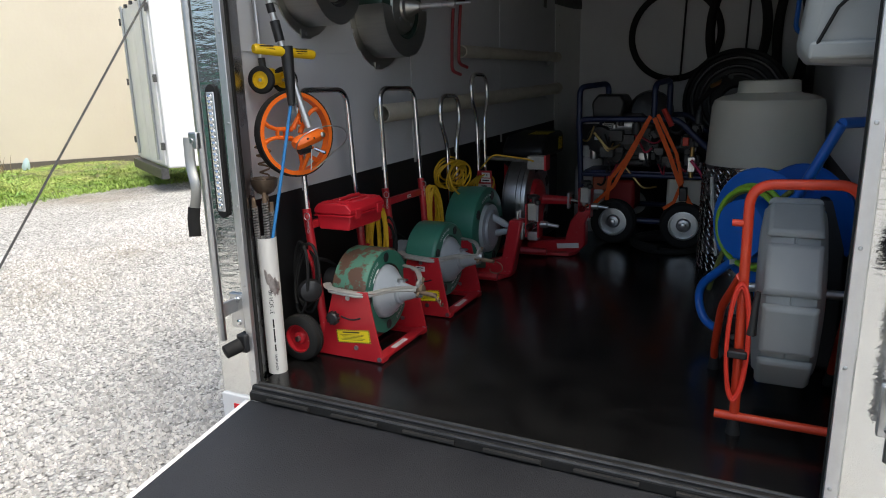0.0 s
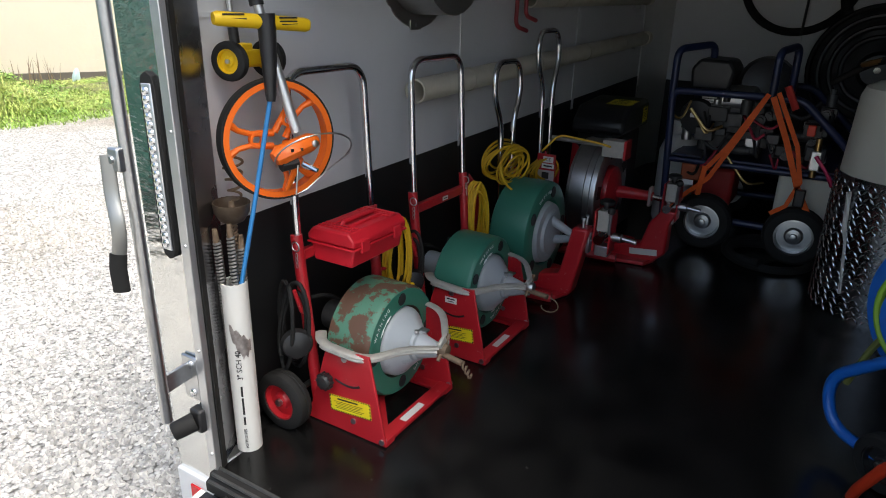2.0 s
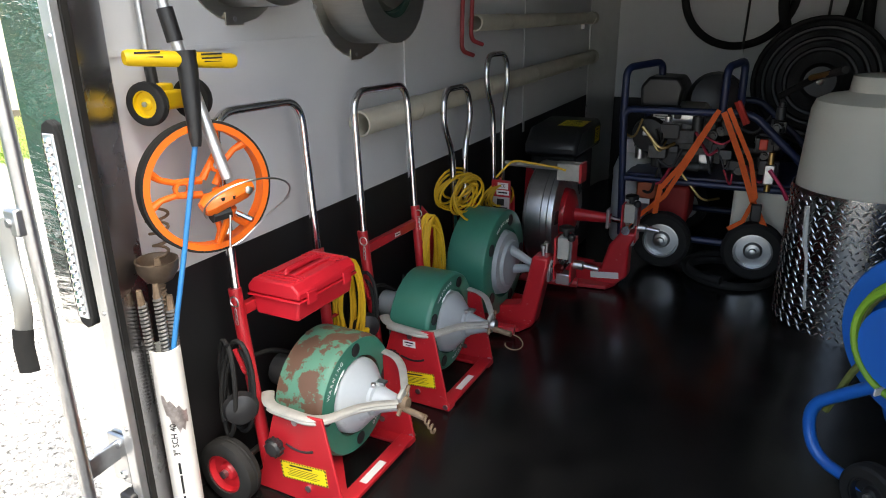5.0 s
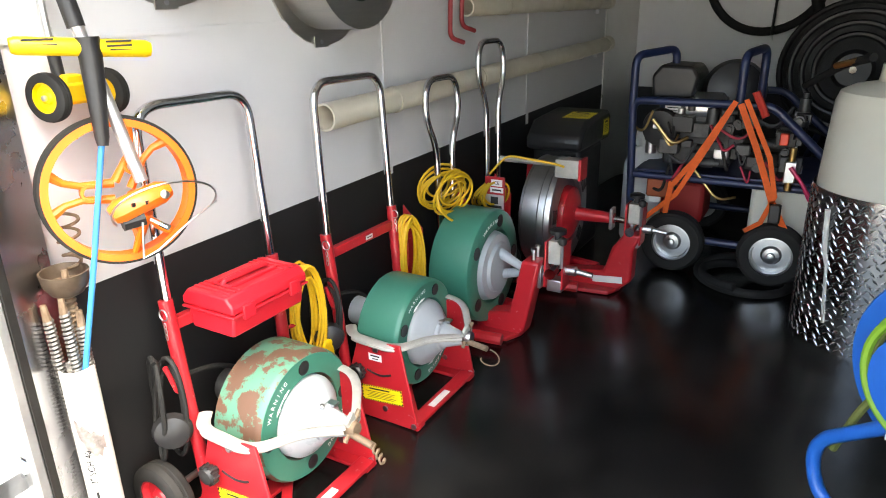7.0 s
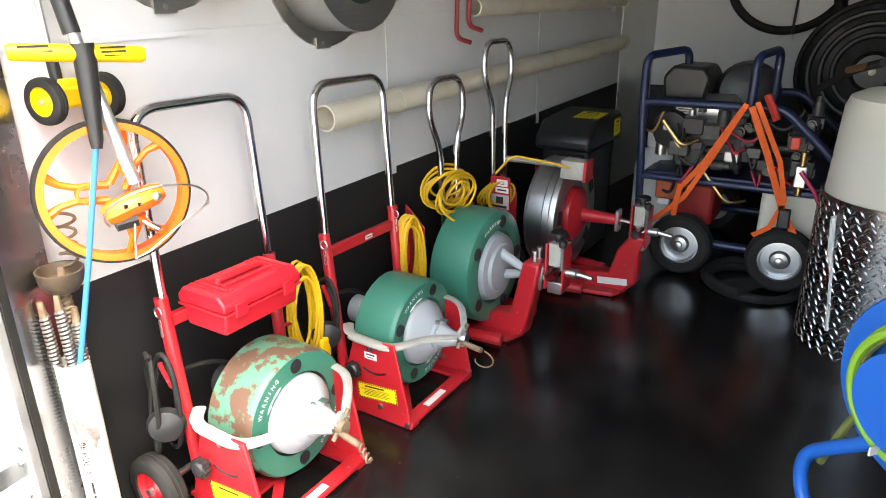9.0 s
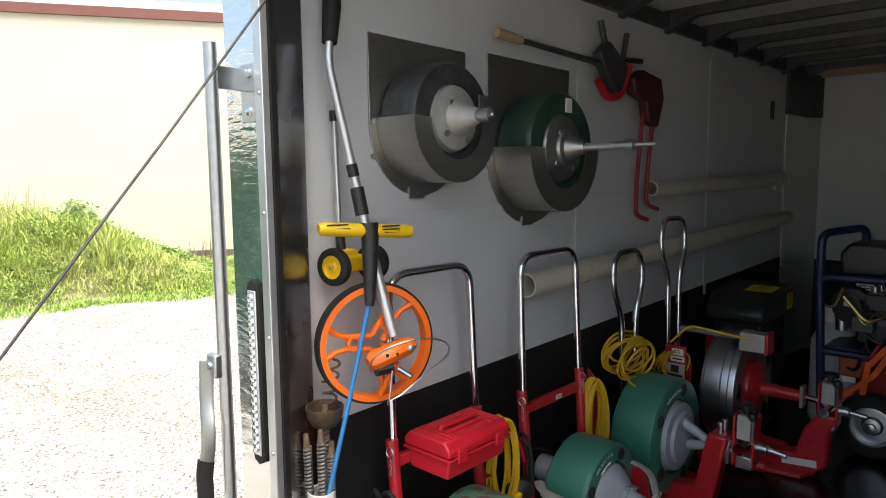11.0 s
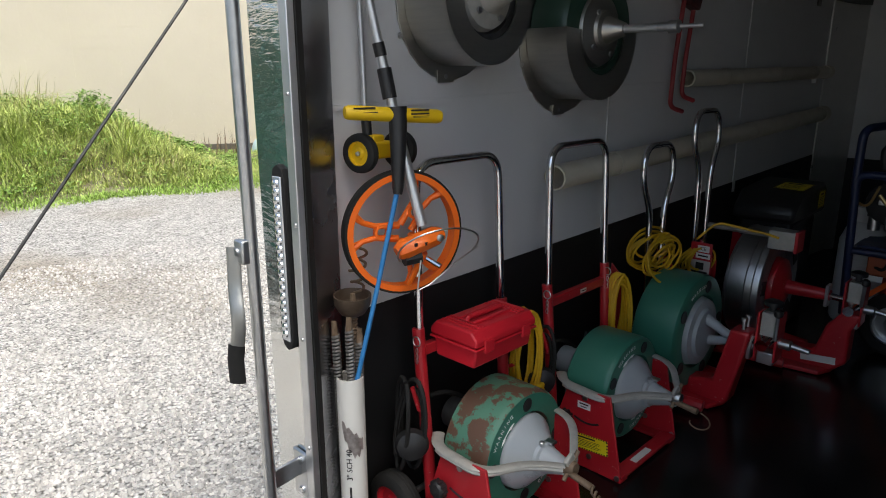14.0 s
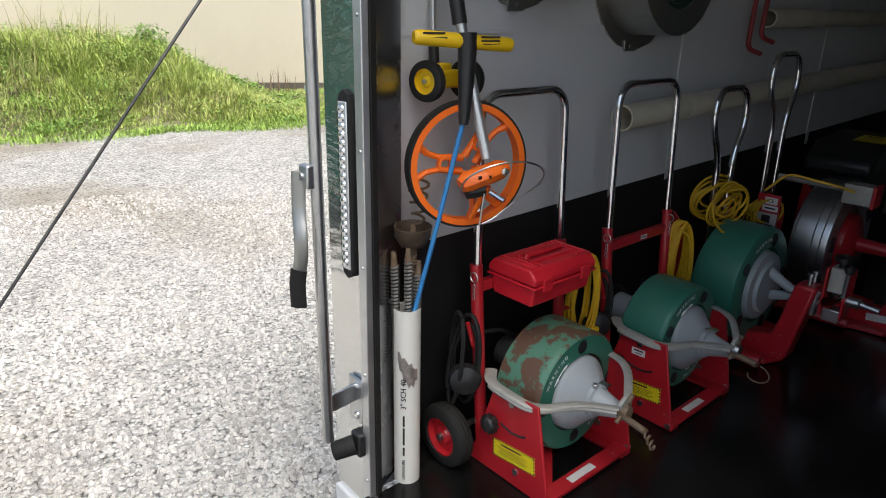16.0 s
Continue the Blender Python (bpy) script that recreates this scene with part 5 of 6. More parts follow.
def wall_drum(y, z, r, tall, group, label, green):
    d = thing("wall_drum_holder", label, "drum holder", group)
    n = 14
    arc = [(y - r * 1.15 * math.cos(a), z - r * 0.05 - r * 1.18 * math.sin(a)) for a in np.linspace(0, math.pi, n)]
    part("back_plate", Geo().prism([(y + r * 1.2, z + tall - 0.005), (y - r * 1.15, z + tall)] + arc, 0, WX + 0.001, WX + 0.007), BRUSHED, d, "brushed steel back plate", 0.001)
    # open-topped shroud and its front ring
    k = 30
    vs = []
    for i in range(k + 1):
        a = math.pi * (0.98 + 1.04 * i / k)
        for x, rr in ((WX + 0.008, r), (WX + 0.148, r), (WX + 0.148, r - 0.004), (WX + 0.008, r - 0.004)):
            vs.append((x, y + rr * math.cos(a), z + rr * math.sin(a)))
    fs = []
    for i in range(k):
        for j in range(4):
            fs.append((4 * i + j, 4 * i + (j + 1) % 4, 4 * i + 4 + (j + 1) % 4, 4 * i + 4 + j))
    part("shroud", Geo().add(vs, fs + [(0, 1, 2, 3), tuple(4 * k + j for j in range(4))]), BRUSHED, d, "open-topped steel shroud")
    vs, fs = [], []
    for i in range(k + 1):
        a = math.pi * (0.98 + 1.04 * i / k)
        for x, rr in ((WX + 0.149, r), (WX + 0.149, r * 0.62), (WX + 0.144, r * 0.62), (WX + 0.144, r)):
            vs.append((x, y + rr * math.cos(a), z + rr * math.sin(a)))
    for i in range(k):
        for j in range(4):
            fs.append((4 * i + j, 4 * i + (j + 1) % 4, 4 * i + 4 + (j + 1) % 4, 4 * i + 4 + j))
    part("front_ring", Geo().add(vs, fs + [(0, 1, 2, 3), tuple(4 * k + j for j in range(4))]), BRUSHED, d, "steel front ring")
    part("tab", Geo().box((WX + 0.01, y - 0.02, z - r * 1.17), (0.004, 0.06, 0.03)), BRUSHED, d)
    for dy, dz in ((-0.02, -r * 1.17), (-r * 1.1, 0.0), (-r * 1.1, -0.09)):
        part("screw", Geo().lathe([(0, 0.008), (0.005, 0.006)], (WX + 0.008, y + dy, z + dz), (1, 0, 0), 10), STEEL, d)
    dr = part("drum", Geo().lathe([(0.012, 0.03), (0.012, r * 0.93), (0.03, r * 0.95), (0.12, r * 0.95), (0.134, r * 0.9), (0.135, r * 0.58), (0.12, r * 0.56)], (WX, y, z + 0.006), (1, 0, 0), 48), DARK_GREEN if green else DARK_METAL, d, "stored cable drum")
    part("cone", Geo().lathe([(0.118, r * 0.57), (0.14, r * 0.52), (0.15, r * 0.3), (0.16, r * 0.28), (0.165, 0.04), (0.19, 0.03), (0.22, 0.018)], (WX, y, z + 0.01), (1, 0, 0), 36), CAST if not green else BRUSHED, dr)
    for i in range(4):
        a = 0.6 + i * 1.57
        part("bolt", Geo().lathe([(0, 0.008), (0.006, 0.008)], (WX + 0.15, y + r * 0.36 * math.cos(a), z + r * 0.36 * math.sin(a)), (1, 0, 0), 8), STEEL, dr)
    part("nozzle", Geo().lathe([(0, 0.013), (0.03, 0.012), (0.032, 0.018), (0.06, 0.018), (0.065, 0.007), (0.13 if green else 0.07, 0.005)], (WX + (0.2 if not green else 0.325), y, z + 0.01), (1, 0, 0), 14), STEEL, dr, "steel nozzle")
    if green:
        part("nozzle_tube", Geo().tube([(WX + 0.2, y, z + 0.01), (WX + 0.34, y, z + 0.01)], 0.012, 12), ALU, dr)
        part("tag", Geo().box((WX + 0.137, y + 0.03, z + r * 0.75), (0.003, 0.035, 0.045)), PAPER, dr)
    else:
        part("grip_plate", Geo().box((WX + 0.152, y + r * 0.66, z + 0.05), (0.005, 0.05, 0.05)), BRUSHED, d)
    return d


G2 = "drum holders on the wall"
wall_drum(2.672, 1.368, 0.16, 0.225, G2, "brushed steel wall holder with a grey cable drum", False)
wall_drum(3.19, 1.303, 0.195, 0.297, G2, "brushed steel wall holder with a dark green cable drum", True)


def storage_pipe(y0, y1, z, r, rise):
    p = thing("storage_pipe", "aged white plastic pipe fixed lengthwise on the wall", "pipe", "pipes along the wall")
    part("pipe", Geo().lathe([(0, r), (y1 - y0, r), (y1 - y0, r - 0.006), (0, r - 0.006)], (WX + r + 0.012, y0, z), (0, 1, rise), 32, True), OLD_PVC, p)
    part("end_cap", Geo().lathe([(y1 - y0 - 0.06, r + 0.004), (y1 - y0 + 0.01, r + 0.004), (y1 - y0 + 0.02, r * 0.7)], (WX + r + 0.012, y0, z), (0, 1, rise), 28), OLD_PVC, p)
    y = y0 + 0.35
    while y < y1:
        part("strap", Geo().lathe([(0, r + 0.001), (0, r + 0.003), (0.02, r + 0.003), (0.02, r + 0.001)], (WX + r + 0.012, y, z + rise * (y - y0)), (0, 1, rise), 24, True), OLD_PVC, p)
        y += 0.62
    part("hanger", Geo().box((WX + 0.012, y1 - 0.1, z - r + rise * (y1 - y0)), (0.024, 0.03, 0.06)), STEEL, p)


storage_pipe(3.105, 5.85, 0.866, 0.041, 0.03)
storage_pipe(4.0, 5.85, 1.166, 0.034, 0.013)

fixed("wall_plate", Geo().box((WX + 0.004, 5.67, 1.605), (0.008, 0.055, 0.11)), BLACK, "small black cover plate on the wall", category="plate")

wr = thing("pipe_wrench", "dark red pipe tools hanging on the wall", "wrench", at=(0, 0, 0.04))
part("head", Geo().prism([(3.78, 1.56), (3.86, 1.6), (4.02, 1.58), (4.05, 1.5), (4.0, 1.38), (3.92, 1.4), (3.9, 1.48), (3.8, 1.5)], 0, WX + 0.03, WX + 0.075), mat("dark red iron", (0.12, 0.012, 0.015), 0.5, 0.3, color2=(0.05, 0.03, 0.03), scale=20), wr, bevel=0.008)
for y0, zb in ((3.86, 1.02), (3.95, 1.06)):
    part("hook_rod", Geo().tube(round_path([(WX + 0.05, y0 + 0.05, 1.44), (WX + 0.05, y0 + 0.01, 1.2), (WX + 0.05, y0, zb), (WX + 0.07, y0 + 0.07, zb - 0.02)], 0.03), 0.009, 10), mat("red iron rod", (0.25, 0.02, 0.025), 0.45), wr, "red hooked rod")
bt = thing("bolt_cutter", "long dark cutter with red jaws hung flat on the wall", "cutter", at=(0, 0, 0.05))
part("handle", Geo().tube([(WX + 0.04, 2.98, 1.605), (WX + 0.04, 3.1, 1.6), (WX + 0.04, 3.62, 1.585)], [0.012, 0.009, 0.012], 10), DARK_METAL, bt)
part("grip", Geo().tube([(WX + 0.04, 2.97, 1.606), (WX + 0.04, 3.09, 1.6)], 0.015, 10), WOOD, bt, "wooden grip")
part("jaw", Geo().prism([(3.55, 1.62), (3.62, 1.67), (3.75, 1.6), (3.8, 1.52), (3.7, 1.48), (3.62, 1.53)], 0, WX + 0.02, WX + 0.06), DARK_METAL, bt, bevel=0.006)
part("red_handle", Geo().tube(round_path([(WX + 0.05, 3.55, 1.52), (WX + 0.05, 3.62, 1.46), (WX + 0.05, 3.72, 1.48), (WX + 0.05, 3.78, 1.6)], 0.04), 0.016, 10), RED, bt, "red handle")
part("upper_jaw", Geo().tube([(WX + 0.04, 3.58, 1.74), (WX + 0.04, 3.64, 1.6), (WX + 0.04, 3.72, 1.55)], 0.012, 8), DARK_METAL, bt)
part("upper_jaw", Geo().tube([(WX + 0.04, 3.78, 1.72), (WX + 0.04, 3.75, 1.62), (WX + 0.04, 3.9, 1.63)], 0.012, 8), DARK_METAL, bt)

# ---- front of the trailer: jetter cart, tank, reels ----
jc = thing("jetter_cart", "navy-framed engine cart with orange tie-down straps", "cart")
def ctube(name, pts, r=0.016, m=NAVY, rad=0.05, parent=None, label=""):
    return part(name, Geo().tube(round_path(pts, rad), r, 10), m, parent or jc, label)
YF, YB = 4.68, 5.3
for y in (YF, YB):
    ctube("frame_tube", [(-0.55, y, 0.12), (-0.58, y, 0.76), (0.0, y, 0.76), (0.26, y, 0.52), (0.26, y, 0.14)], 0.018)
    ctube("frame_tube", [(-0.55, y, 0.42), (0.26, y, 0.42)], 0.016)
    ctube("frame_tube", [(-0.55, y, 0.14), (0.26, y, 0.14)], 0.018)
ctube("handle_loop", [(-0.58, YF, 0.7), (-0.58, YF, 0.955), (-0.45, YF + 0.22, 0.975), (-0.45, YF + 0.22, 0.72)], 0.018)
ctube("handle_loop", [(-0.13, YF, 0.74), (-0.13, YF, 0.965), (-0.07, YF + 0.2, 0.985), (-0.07, YF + 0.2, 0.74)], 0.018)
for x in (-0.55, 0.24):
    ctube("cross_tube", [(x, YF, 0.42), (x, YB, 0.42)], 0.016)
part("deck", Geo().box((-0.15, 4.99, 0.44), (0.78, 0.6, 0.012)), NAVY, jc, bevel=0.003)
for x in (-0.335, 0.08):
    wheel("wheel", (x, YF - 0.06, 0.14), 0.14, 0.085, (0, -1, 0), GALV, jc, label="black pneumatic tyre with steel rim")
    wheel("wheel", (x, YB + 0.06, 0.14), 0.14, 0.085, (0, 1, 0), GALV, jc, label="black pneumatic tyre with steel rim")
    part("axle_block", Geo().box((x, YF - 0.01, 0.14), (0.08, 0.05, 0.06)), NAVY, jc, bevel=0.004)
part("engine_block", Geo().box((-0.3, 4.95, 0.6), (0.3, 0.34, 0.28)), ENGINE_GREY, jc, "grey engine casting", 0.015)
part("air_cleaner", Geo().prism([(-0.52, 0.76), (-0.34, 0.76), (-0.32, 0.86), (-0.35, 0.905), (-0.49, 0.91), (-0.53, 0.86)], 1, 4.78, 5.05), BLACK, jc, "black air cleaner cover", 0.015)
part("fan_shroud", Geo().lathe([(0, 0.13), (0.05, 0.14), (0.1, 0.12), (0.12, 0.06)], (-0.2, 5.0, 0.78), (0.2, -1, 0.2), 24), BLACK, jc, "black fan shroud")
part("recoil", Geo().lathe([(0, 0.09), (0.03, 0.08), (0.035, 0.03)], (-0.46, 4.76, 0.63), (-0.1, -1, 0), 20), BLACK, jc)
part("muffler", Geo().lathe([(0, 0.05), (0.02, 0.07), (0.16, 0.07), (0.18, 0.05)], (-0.38, 4.84, 0.72), (1, 0, 0), 20), STEEL, jc, "steel muffler")
rng = random.Random(21)
for i in range(70):
    c = (-0.52 + rng.random() * 0.66, YF + 0.03 + rng.random() * 0.14, 0.47 + rng.random() * 0.26)
    s = 0.02 + rng.random() * 0.05
    mt = rng.choice([ENGINE_GREY, DARK_METAL, STEEL, DARK_METAL, BLACK])
    if rng.random() < 0.5:
        part("fitting", Geo().lathe([(0, s * 0.4), (s, s * 0.4), (s, s * 0.25), (s * 1.4, s * 0.25)], c, rng.choice([(1, 0, 0), (0, -1, 0), (0, 0, 1)]), 12), mt, jc)
    else:
        part("casting", Geo().box(c, (s * 1.3, s, s)), mt, jc, bevel=0.004)
for i in range(16):
    a = Vector((-0.5 + rng.random() * 0.5, YF - 0.0, 0.46 + rng.random() * 0.28))
    b = a + Vector((rng.uniform(-0.15, 0.2), 0.03, rng.uniform(-0.15, 0.1)))
    part("hose", Geo().tube(round_path([a, (a + b) / 2 + Vector((0.02, -0.03, -0.07)), b], 0.08), 0.004 + 0.005 * rng.random(), 7), rng.choice([BLACK, RUBBER, mat("red hose", (0.4, 0.02, 0.05), 0.5), BRASS]), jc)
label_plate(jc, (-0.42, 4.775, 0.715), 0.07, 0.03, (1, 0, 0), (0, 0, 1), [(0, 0.2, 0.7, 0.15), (0, -0.2, 0.6, 0.12)], PAPER)
part("water_box", Geo().box((0.085, 4.86, 0.295), (0.25, 0.3, 0.235)), TANK, jc, "milky plastic water box", 0.02)
part("fuel_can", Geo().box((-0.35, 4.95, 0.27), (0.2, 0.24, 0.2)), mat("red can", (0.35, 0.02, 0.02), 0.5), jc, "red fuel can", 0.02)
part("battery", Geo().box((-0.44, 4.74, 0.36), (0.1, 0.1, 0.09)), mat("rusty orange housing", (0.35, 0.08, 0.03), 0.5), jc, bevel=0.01)
part("pump_valve", Geo().box((0.1, 4.65, 0.5), (0.045, 0.05, 0.09)), STEEL, jc, "steel valve block", 0.005)
part("valve_stem", Geo().tube([(0.1, 4.65, 0.42), (0.1, 4.65, 0.6)], 0.014, 10), BRASS, jc)
part("valve_lever", Geo().tube([(0.1, 4.615, 0.525), (0.155, 4.6, 0.46), (0.19, 4.6, 0.4)], [0.01, 0.008, 0.011], 8), mat("magenta grip", (0.5, 0.01, 0.09), 0.4), jc, "red lever grip")
part("red_tap", Geo().box((0.06, 4.66, 0.63), (0.035, 0.02, 0.05)), mat("signal red", (0.7, 0.05, 0.02), 0.4), jc, bevel=0.005)
part("label_tag", Geo().box((-0.44, 4.655, 0.315), (0.05, 0.003, 0.025)), PAPER, jc)


def strap(pts, w, name="tie_strap"):
    t = thing(name, "orange ratchet tie-down strap over the cart", "strap", "tie-down straps")
    pts = [Vector(p) for p in pts]
    vs, fs = [], []
    for i, p in enumerate(pts):
        d = (pts[min(i + 1, len(pts) - 1)] - pts[max(0, i - 1)]).normalized()
        s = d.cross(Vector((0, -1, 0))).normalized() * w / 2
        vs += [p - s, p + s, p + s + Vector((0, -0.003, 0)), p - s + Vector((0, -0.003, 0))]
    for i in range(len(pts) - 1):
        for j in range(4):
            fs.append((4 * i + j, 4 * i + (j + 1) % 4, 4 * i + 4 + (j + 1) % 4, 4 * i + 4 + j))
    k = 4 * (len(pts) - 1)
    part("webbing", Geo().add(vs, fs + [(3, 2, 1, 0), (k, k + 1, k + 2, k + 3)]), STRAP, t, smooth=False)
    return t


strap([(-0.14, 4.63, 0.78), (-0.24, 4.615, 0.56), (-0.34, 4.61, 0.36), (-0.5, 4.62, 0.2)], 0.022)
strap([(-0.15, 4.625, 0.76), (-0.27, 4.61, 0.53), (-0.36, 4.605, 0.4)], 0.023)
strap([(-0.36, 4.6, 0.42), (-0.37, 4.598, 0.33), (-0.375, 4.6, 0.27)], 0.024)
s4 = strap([(-0.12, 4.63, 0.77), (-0.03, 4.61, 0.58), (0.05, 4.6, 0.38), (0.16, 4.6, 0.18)], 0.026)
part("ratchet", Geo().box((0.07, 4.59, 0.33), (0.045, 0.035, 0.08)), BLACK, s4, "black ratchet buckle", 0.006)
strap([(-0.1, 4.625, 0.79), (0.02, 4.605, 0.56), (0.06, 4.6, 0.4), (0.02, 4.6, 0.28), (-0.04, 4.6, 0.235)], 0.020)
part("strap_hook", Geo().tube([(-0.07, 4.64, 0.82), (-0.02, 4.64, 0.72)], 0.016, 8), mat("red sleeve", (0.5, 0.03, 0.02), 0.5), s4)

ph = thing("floor_hose", "black rubber hose lying coiled on the floor under the cart", "hose")
part("loop", Geo().tube(coil((0.0, 4.62, 0.026), 0.2, 0.2, (1, 0, 0), (0, 1, 0), 1.5, 0.1, random.Random(3)), 0.02, 10), RUBBER, ph)

# covered generator behind the machines and a small white gas bottle
gh = thing("generator", "black plastic covered unit with yellow warning labels", "generator")
part("body", Geo().box((-0.9, 4.74, 0.265), (0.24, 0.34, 0.53)), BLACK, gh, bevel=0.02)
part("cover", Geo().prism([(4.5, 0.53), (4.96, 0.53), (4.96, 0.65), (4.92, 0.68), (4.58, 0.66), (4.5, 0.59)], 0, -1.03, -0.755), BLACK, gh, "moulded black cover", 0.02)
label_plate(gh, (-0.83, 4.7, 0.673), 0.13, 0.16, (1, 0, 0.0), (0, 0.999, 0.05), LINES, border=True, name="warning_label")
label_plate(gh, (-0.753, 4.87, 0.6), 0.09, 0.085, (0, 1, 0), (0, 0, 1), LINES, border=True, name="warning_label")
gb = thing("gas_bottle", "small white gas bottle with valve on the floor", "gas bottle")
part("bottle", Geo().lathe([(0, 0.1), (0.02, 0.11), (0.4, 0.11), (0.47, 0.085), (0.5, 0.04), (0.52, 0.03)], (-0.57, 5.0, 0.0), (0, 0, 1), 28), TRUCK_WHITE, gb)
part("collar", Geo().lathe([(0.5, 0.06), (0.57, 0.06), (0.57, 0.055), (0.5, 0.055)], (-0.57, 5.0, 0.0), (0, 0, 1), 20, True), TRUCK_WHITE, gb)

# water tank wrapped in diamond plate
tk = thing("water_tank", "milky plastic water tank in a diamond-plate jacket", "tank")
TC, TR = Vector((0.475, 4.3, 0)), 0.285
part("tank", Geo().lathe([(0.02, TR - 0.02), (0.555, TR - 0.012), (0.84, TR - 0.024), (0.875, TR - 0.036), (0.895, TR - 0.075), (0.905, 0.155), (0.91, 0.145), (0.965, 0.14), (0.97, 0.12)], TC, (0, 0, 1), 64), TANK, tk)
jk = part("jacket", Geo().lathe([(0.0, TR), (0.555, TR), (0.555, TR - 0.004), (0.0, TR - 0.004)], TC, (0, 0, 1), 72, True), DIAMOND, tk, "diamond-plate jacket")
tr = Geo()
row = 0
z = 0.015
while z < 0.545:
    for i in range(46):
        a = math.pi * 0.62 + (i + 0.5 * (row % 2)) * (math.pi * 1.25 / 46)
        u = Vector((-math.sin(a), math.cos(a), 0))
        nn = Vector((math.cos(a), math.sin(a), 0))
        c = TC + nn * TR + Vector((0, 0, z))
        sg = 1 if (row + i) % 2 else -1
        l1 = (u * sg * 0.7 + Vector((0, 0, 0.7))).normalized() * 0.0155
        s1 = (u * 0.7 - Vector((0, 0, 0.7 * sg))).normalized() * 0.0048
        tr.add([c + l1, c + s1, c - l1, c - s1, c + nn * 0.003 + l1 * 0.4, c + nn * 0.003 - l1 * 0.4], [(0, 4, 1), (1, 4, 5, 2), (2, 5, 3), (3, 5, 4, 0)])
    z += 0.0235
    row += 1
tagged(part("treads", tr, TREAD, jk, smooth=False), kind="stuff")
part("level_tube", Geo().tube([(0.25, 4.105, 0.5), (0.262, 4.105, 0.36), (0.28, 4.1, 0.3), (0.3, 4.08, 0.1)], 0.009, 8), PVC, tk, "white level tube")
part("outlet_hose", Geo().tube(round_path([(0.1, 4.75, 0.84), (0.22, 4.4, 0.95), (0.3, 4.2, 0.99)], 0.08), 0.014, 10), RUBBER, tk, "black filling hose")
part("outlet_fitting", Geo().tube([(0.2, 4.42, 0.945), (0.29, 4.23, 0.985)], 0.012, 10), BRASS, tk, "brass hose fitting")

# black hose reel behind the cart
br = thing("black_hose_reel", "large black hose reel with concentric ribs", "hose reel")
RC = (0.27, 5.62, 0.84)
for i, rr in enumerate((0.34, 0.29, 0.235, 0.18)):
    part("rib", Geo().lathe([(0, rr - 0.022), (0.018, rr - 0.012), (0.02, rr), (0.0, rr + 0.008)], RC, (0, -1, 0.05), 48), BLACK if i else RUBBER, br)
part("disc", Geo().lathe([(-0.22, 0.02), (-0.22, 0.33), (-0.2, 0.33), (-0.19, 0.26), (-0.03, 0.26), (-0.02, 0.33), (0.0, 0.33), (0.0, 0.1), (0.03, 0.08), (0.03, 0.02)], RC, (0, -1, 0.05), 48), BLACK, br)
part("hub_nut", Geo().lathe([(0.03, 0.02), (0.05, 0.018)], RC, (0, -1, 0.05), 8), CHROME, br)
for sx in (-1, 1):
    part("stand", Geo().tube([(RC[0] + sx * 0.25, RC[1] + 0.1, 0.0), (RC[0], RC[1] + 0.1, 0.84)], 0.018, 8), NAVY, br)

# hose loops on the front wall
def wall_hose(c, ru, rv, r, label, turns=1):
    h = thing("wall_hose", label, "hose", "hoses on the front wall")
    for k in range(turns):
        part("loop", Geo().tube([(c[0] + (ru + 0.004 * k) * math.cos(a), WY - r - 0.004 - 0.012 * k, c[1] + rv * math.sin(a)) for a in np.linspace(0, 6.2832, 49)[:-1]], r, 10, True), RUBBER, h)
    part("bungee", Geo().tube([(c[0] + 0.08, WY - 2 * r - 0.012, c[1] + rv + 0.06), (c[0] + 0.06, WY - 2 * r - 0.012, c[1] - rv - 0.02)], 0.008, 8), BLACK, h, "black bungee cord")
    part("hook", Geo().tube([(c[0] + 0.06, WY - 2 * r - 0.012, c[1] - rv - 0.01), (c[0] + 0.07, WY - 2 * r - 0.012, c[1] - rv - 0.05)], 0.004, 6), STEEL, h)
    part("holder", Geo().box((c[0] + 0.02, WY - 0.03, c[1] + rv + 0.03), (0.05, 0.058, 0.09)), BLACK, h, bevel=0.008)
wall_hose((-0.25, 1.345), 0.345, 0.345, 0.027, "large black suction hose loop hung on the front wall")
wall_hose((0.22, 1.36), 0.2, 0.42, 0.032, "narrow black hose loops hung on the front wall", 3)
wall_hose((0.6, 1.3), 0.1, 0.42, 0.034, "narrow black hose loops hung on the front wall", 2)
fixed("trim_corner_right", Geo().prism([(WXR, WY - 0.14), (WXR - 0.1, WY), (WXR - 0.08, WY), (WXR, WY - 0.11)], 2, 0.0, WH - 0.02), GALV, "galvanised corner strip", category="trim")
bw = thing("blue_cord_reel", "blue cord reel fixed high on the side wall", "reel")
part("spool", Geo().lathe([(0, 0.02), (0, 0.13), (0.02, 0.13), (0.03, 0.1), (0.12, 0.1), (0.13, 0.13), (0.15, 0.13), (0.15, 0.02)], (0.765, 4.6, 1.3), (-1, 0, 0), 28), BLUE, bw)
part("arm", Geo().tube(round_path([(0.7, 4.5, 1.4), (0.58, 4.5, 1.42), (0.57, 4.5, 1.2), (0.7, 4.5, 1.18)], 0.05), 0.012, 8), BLUE, bw)

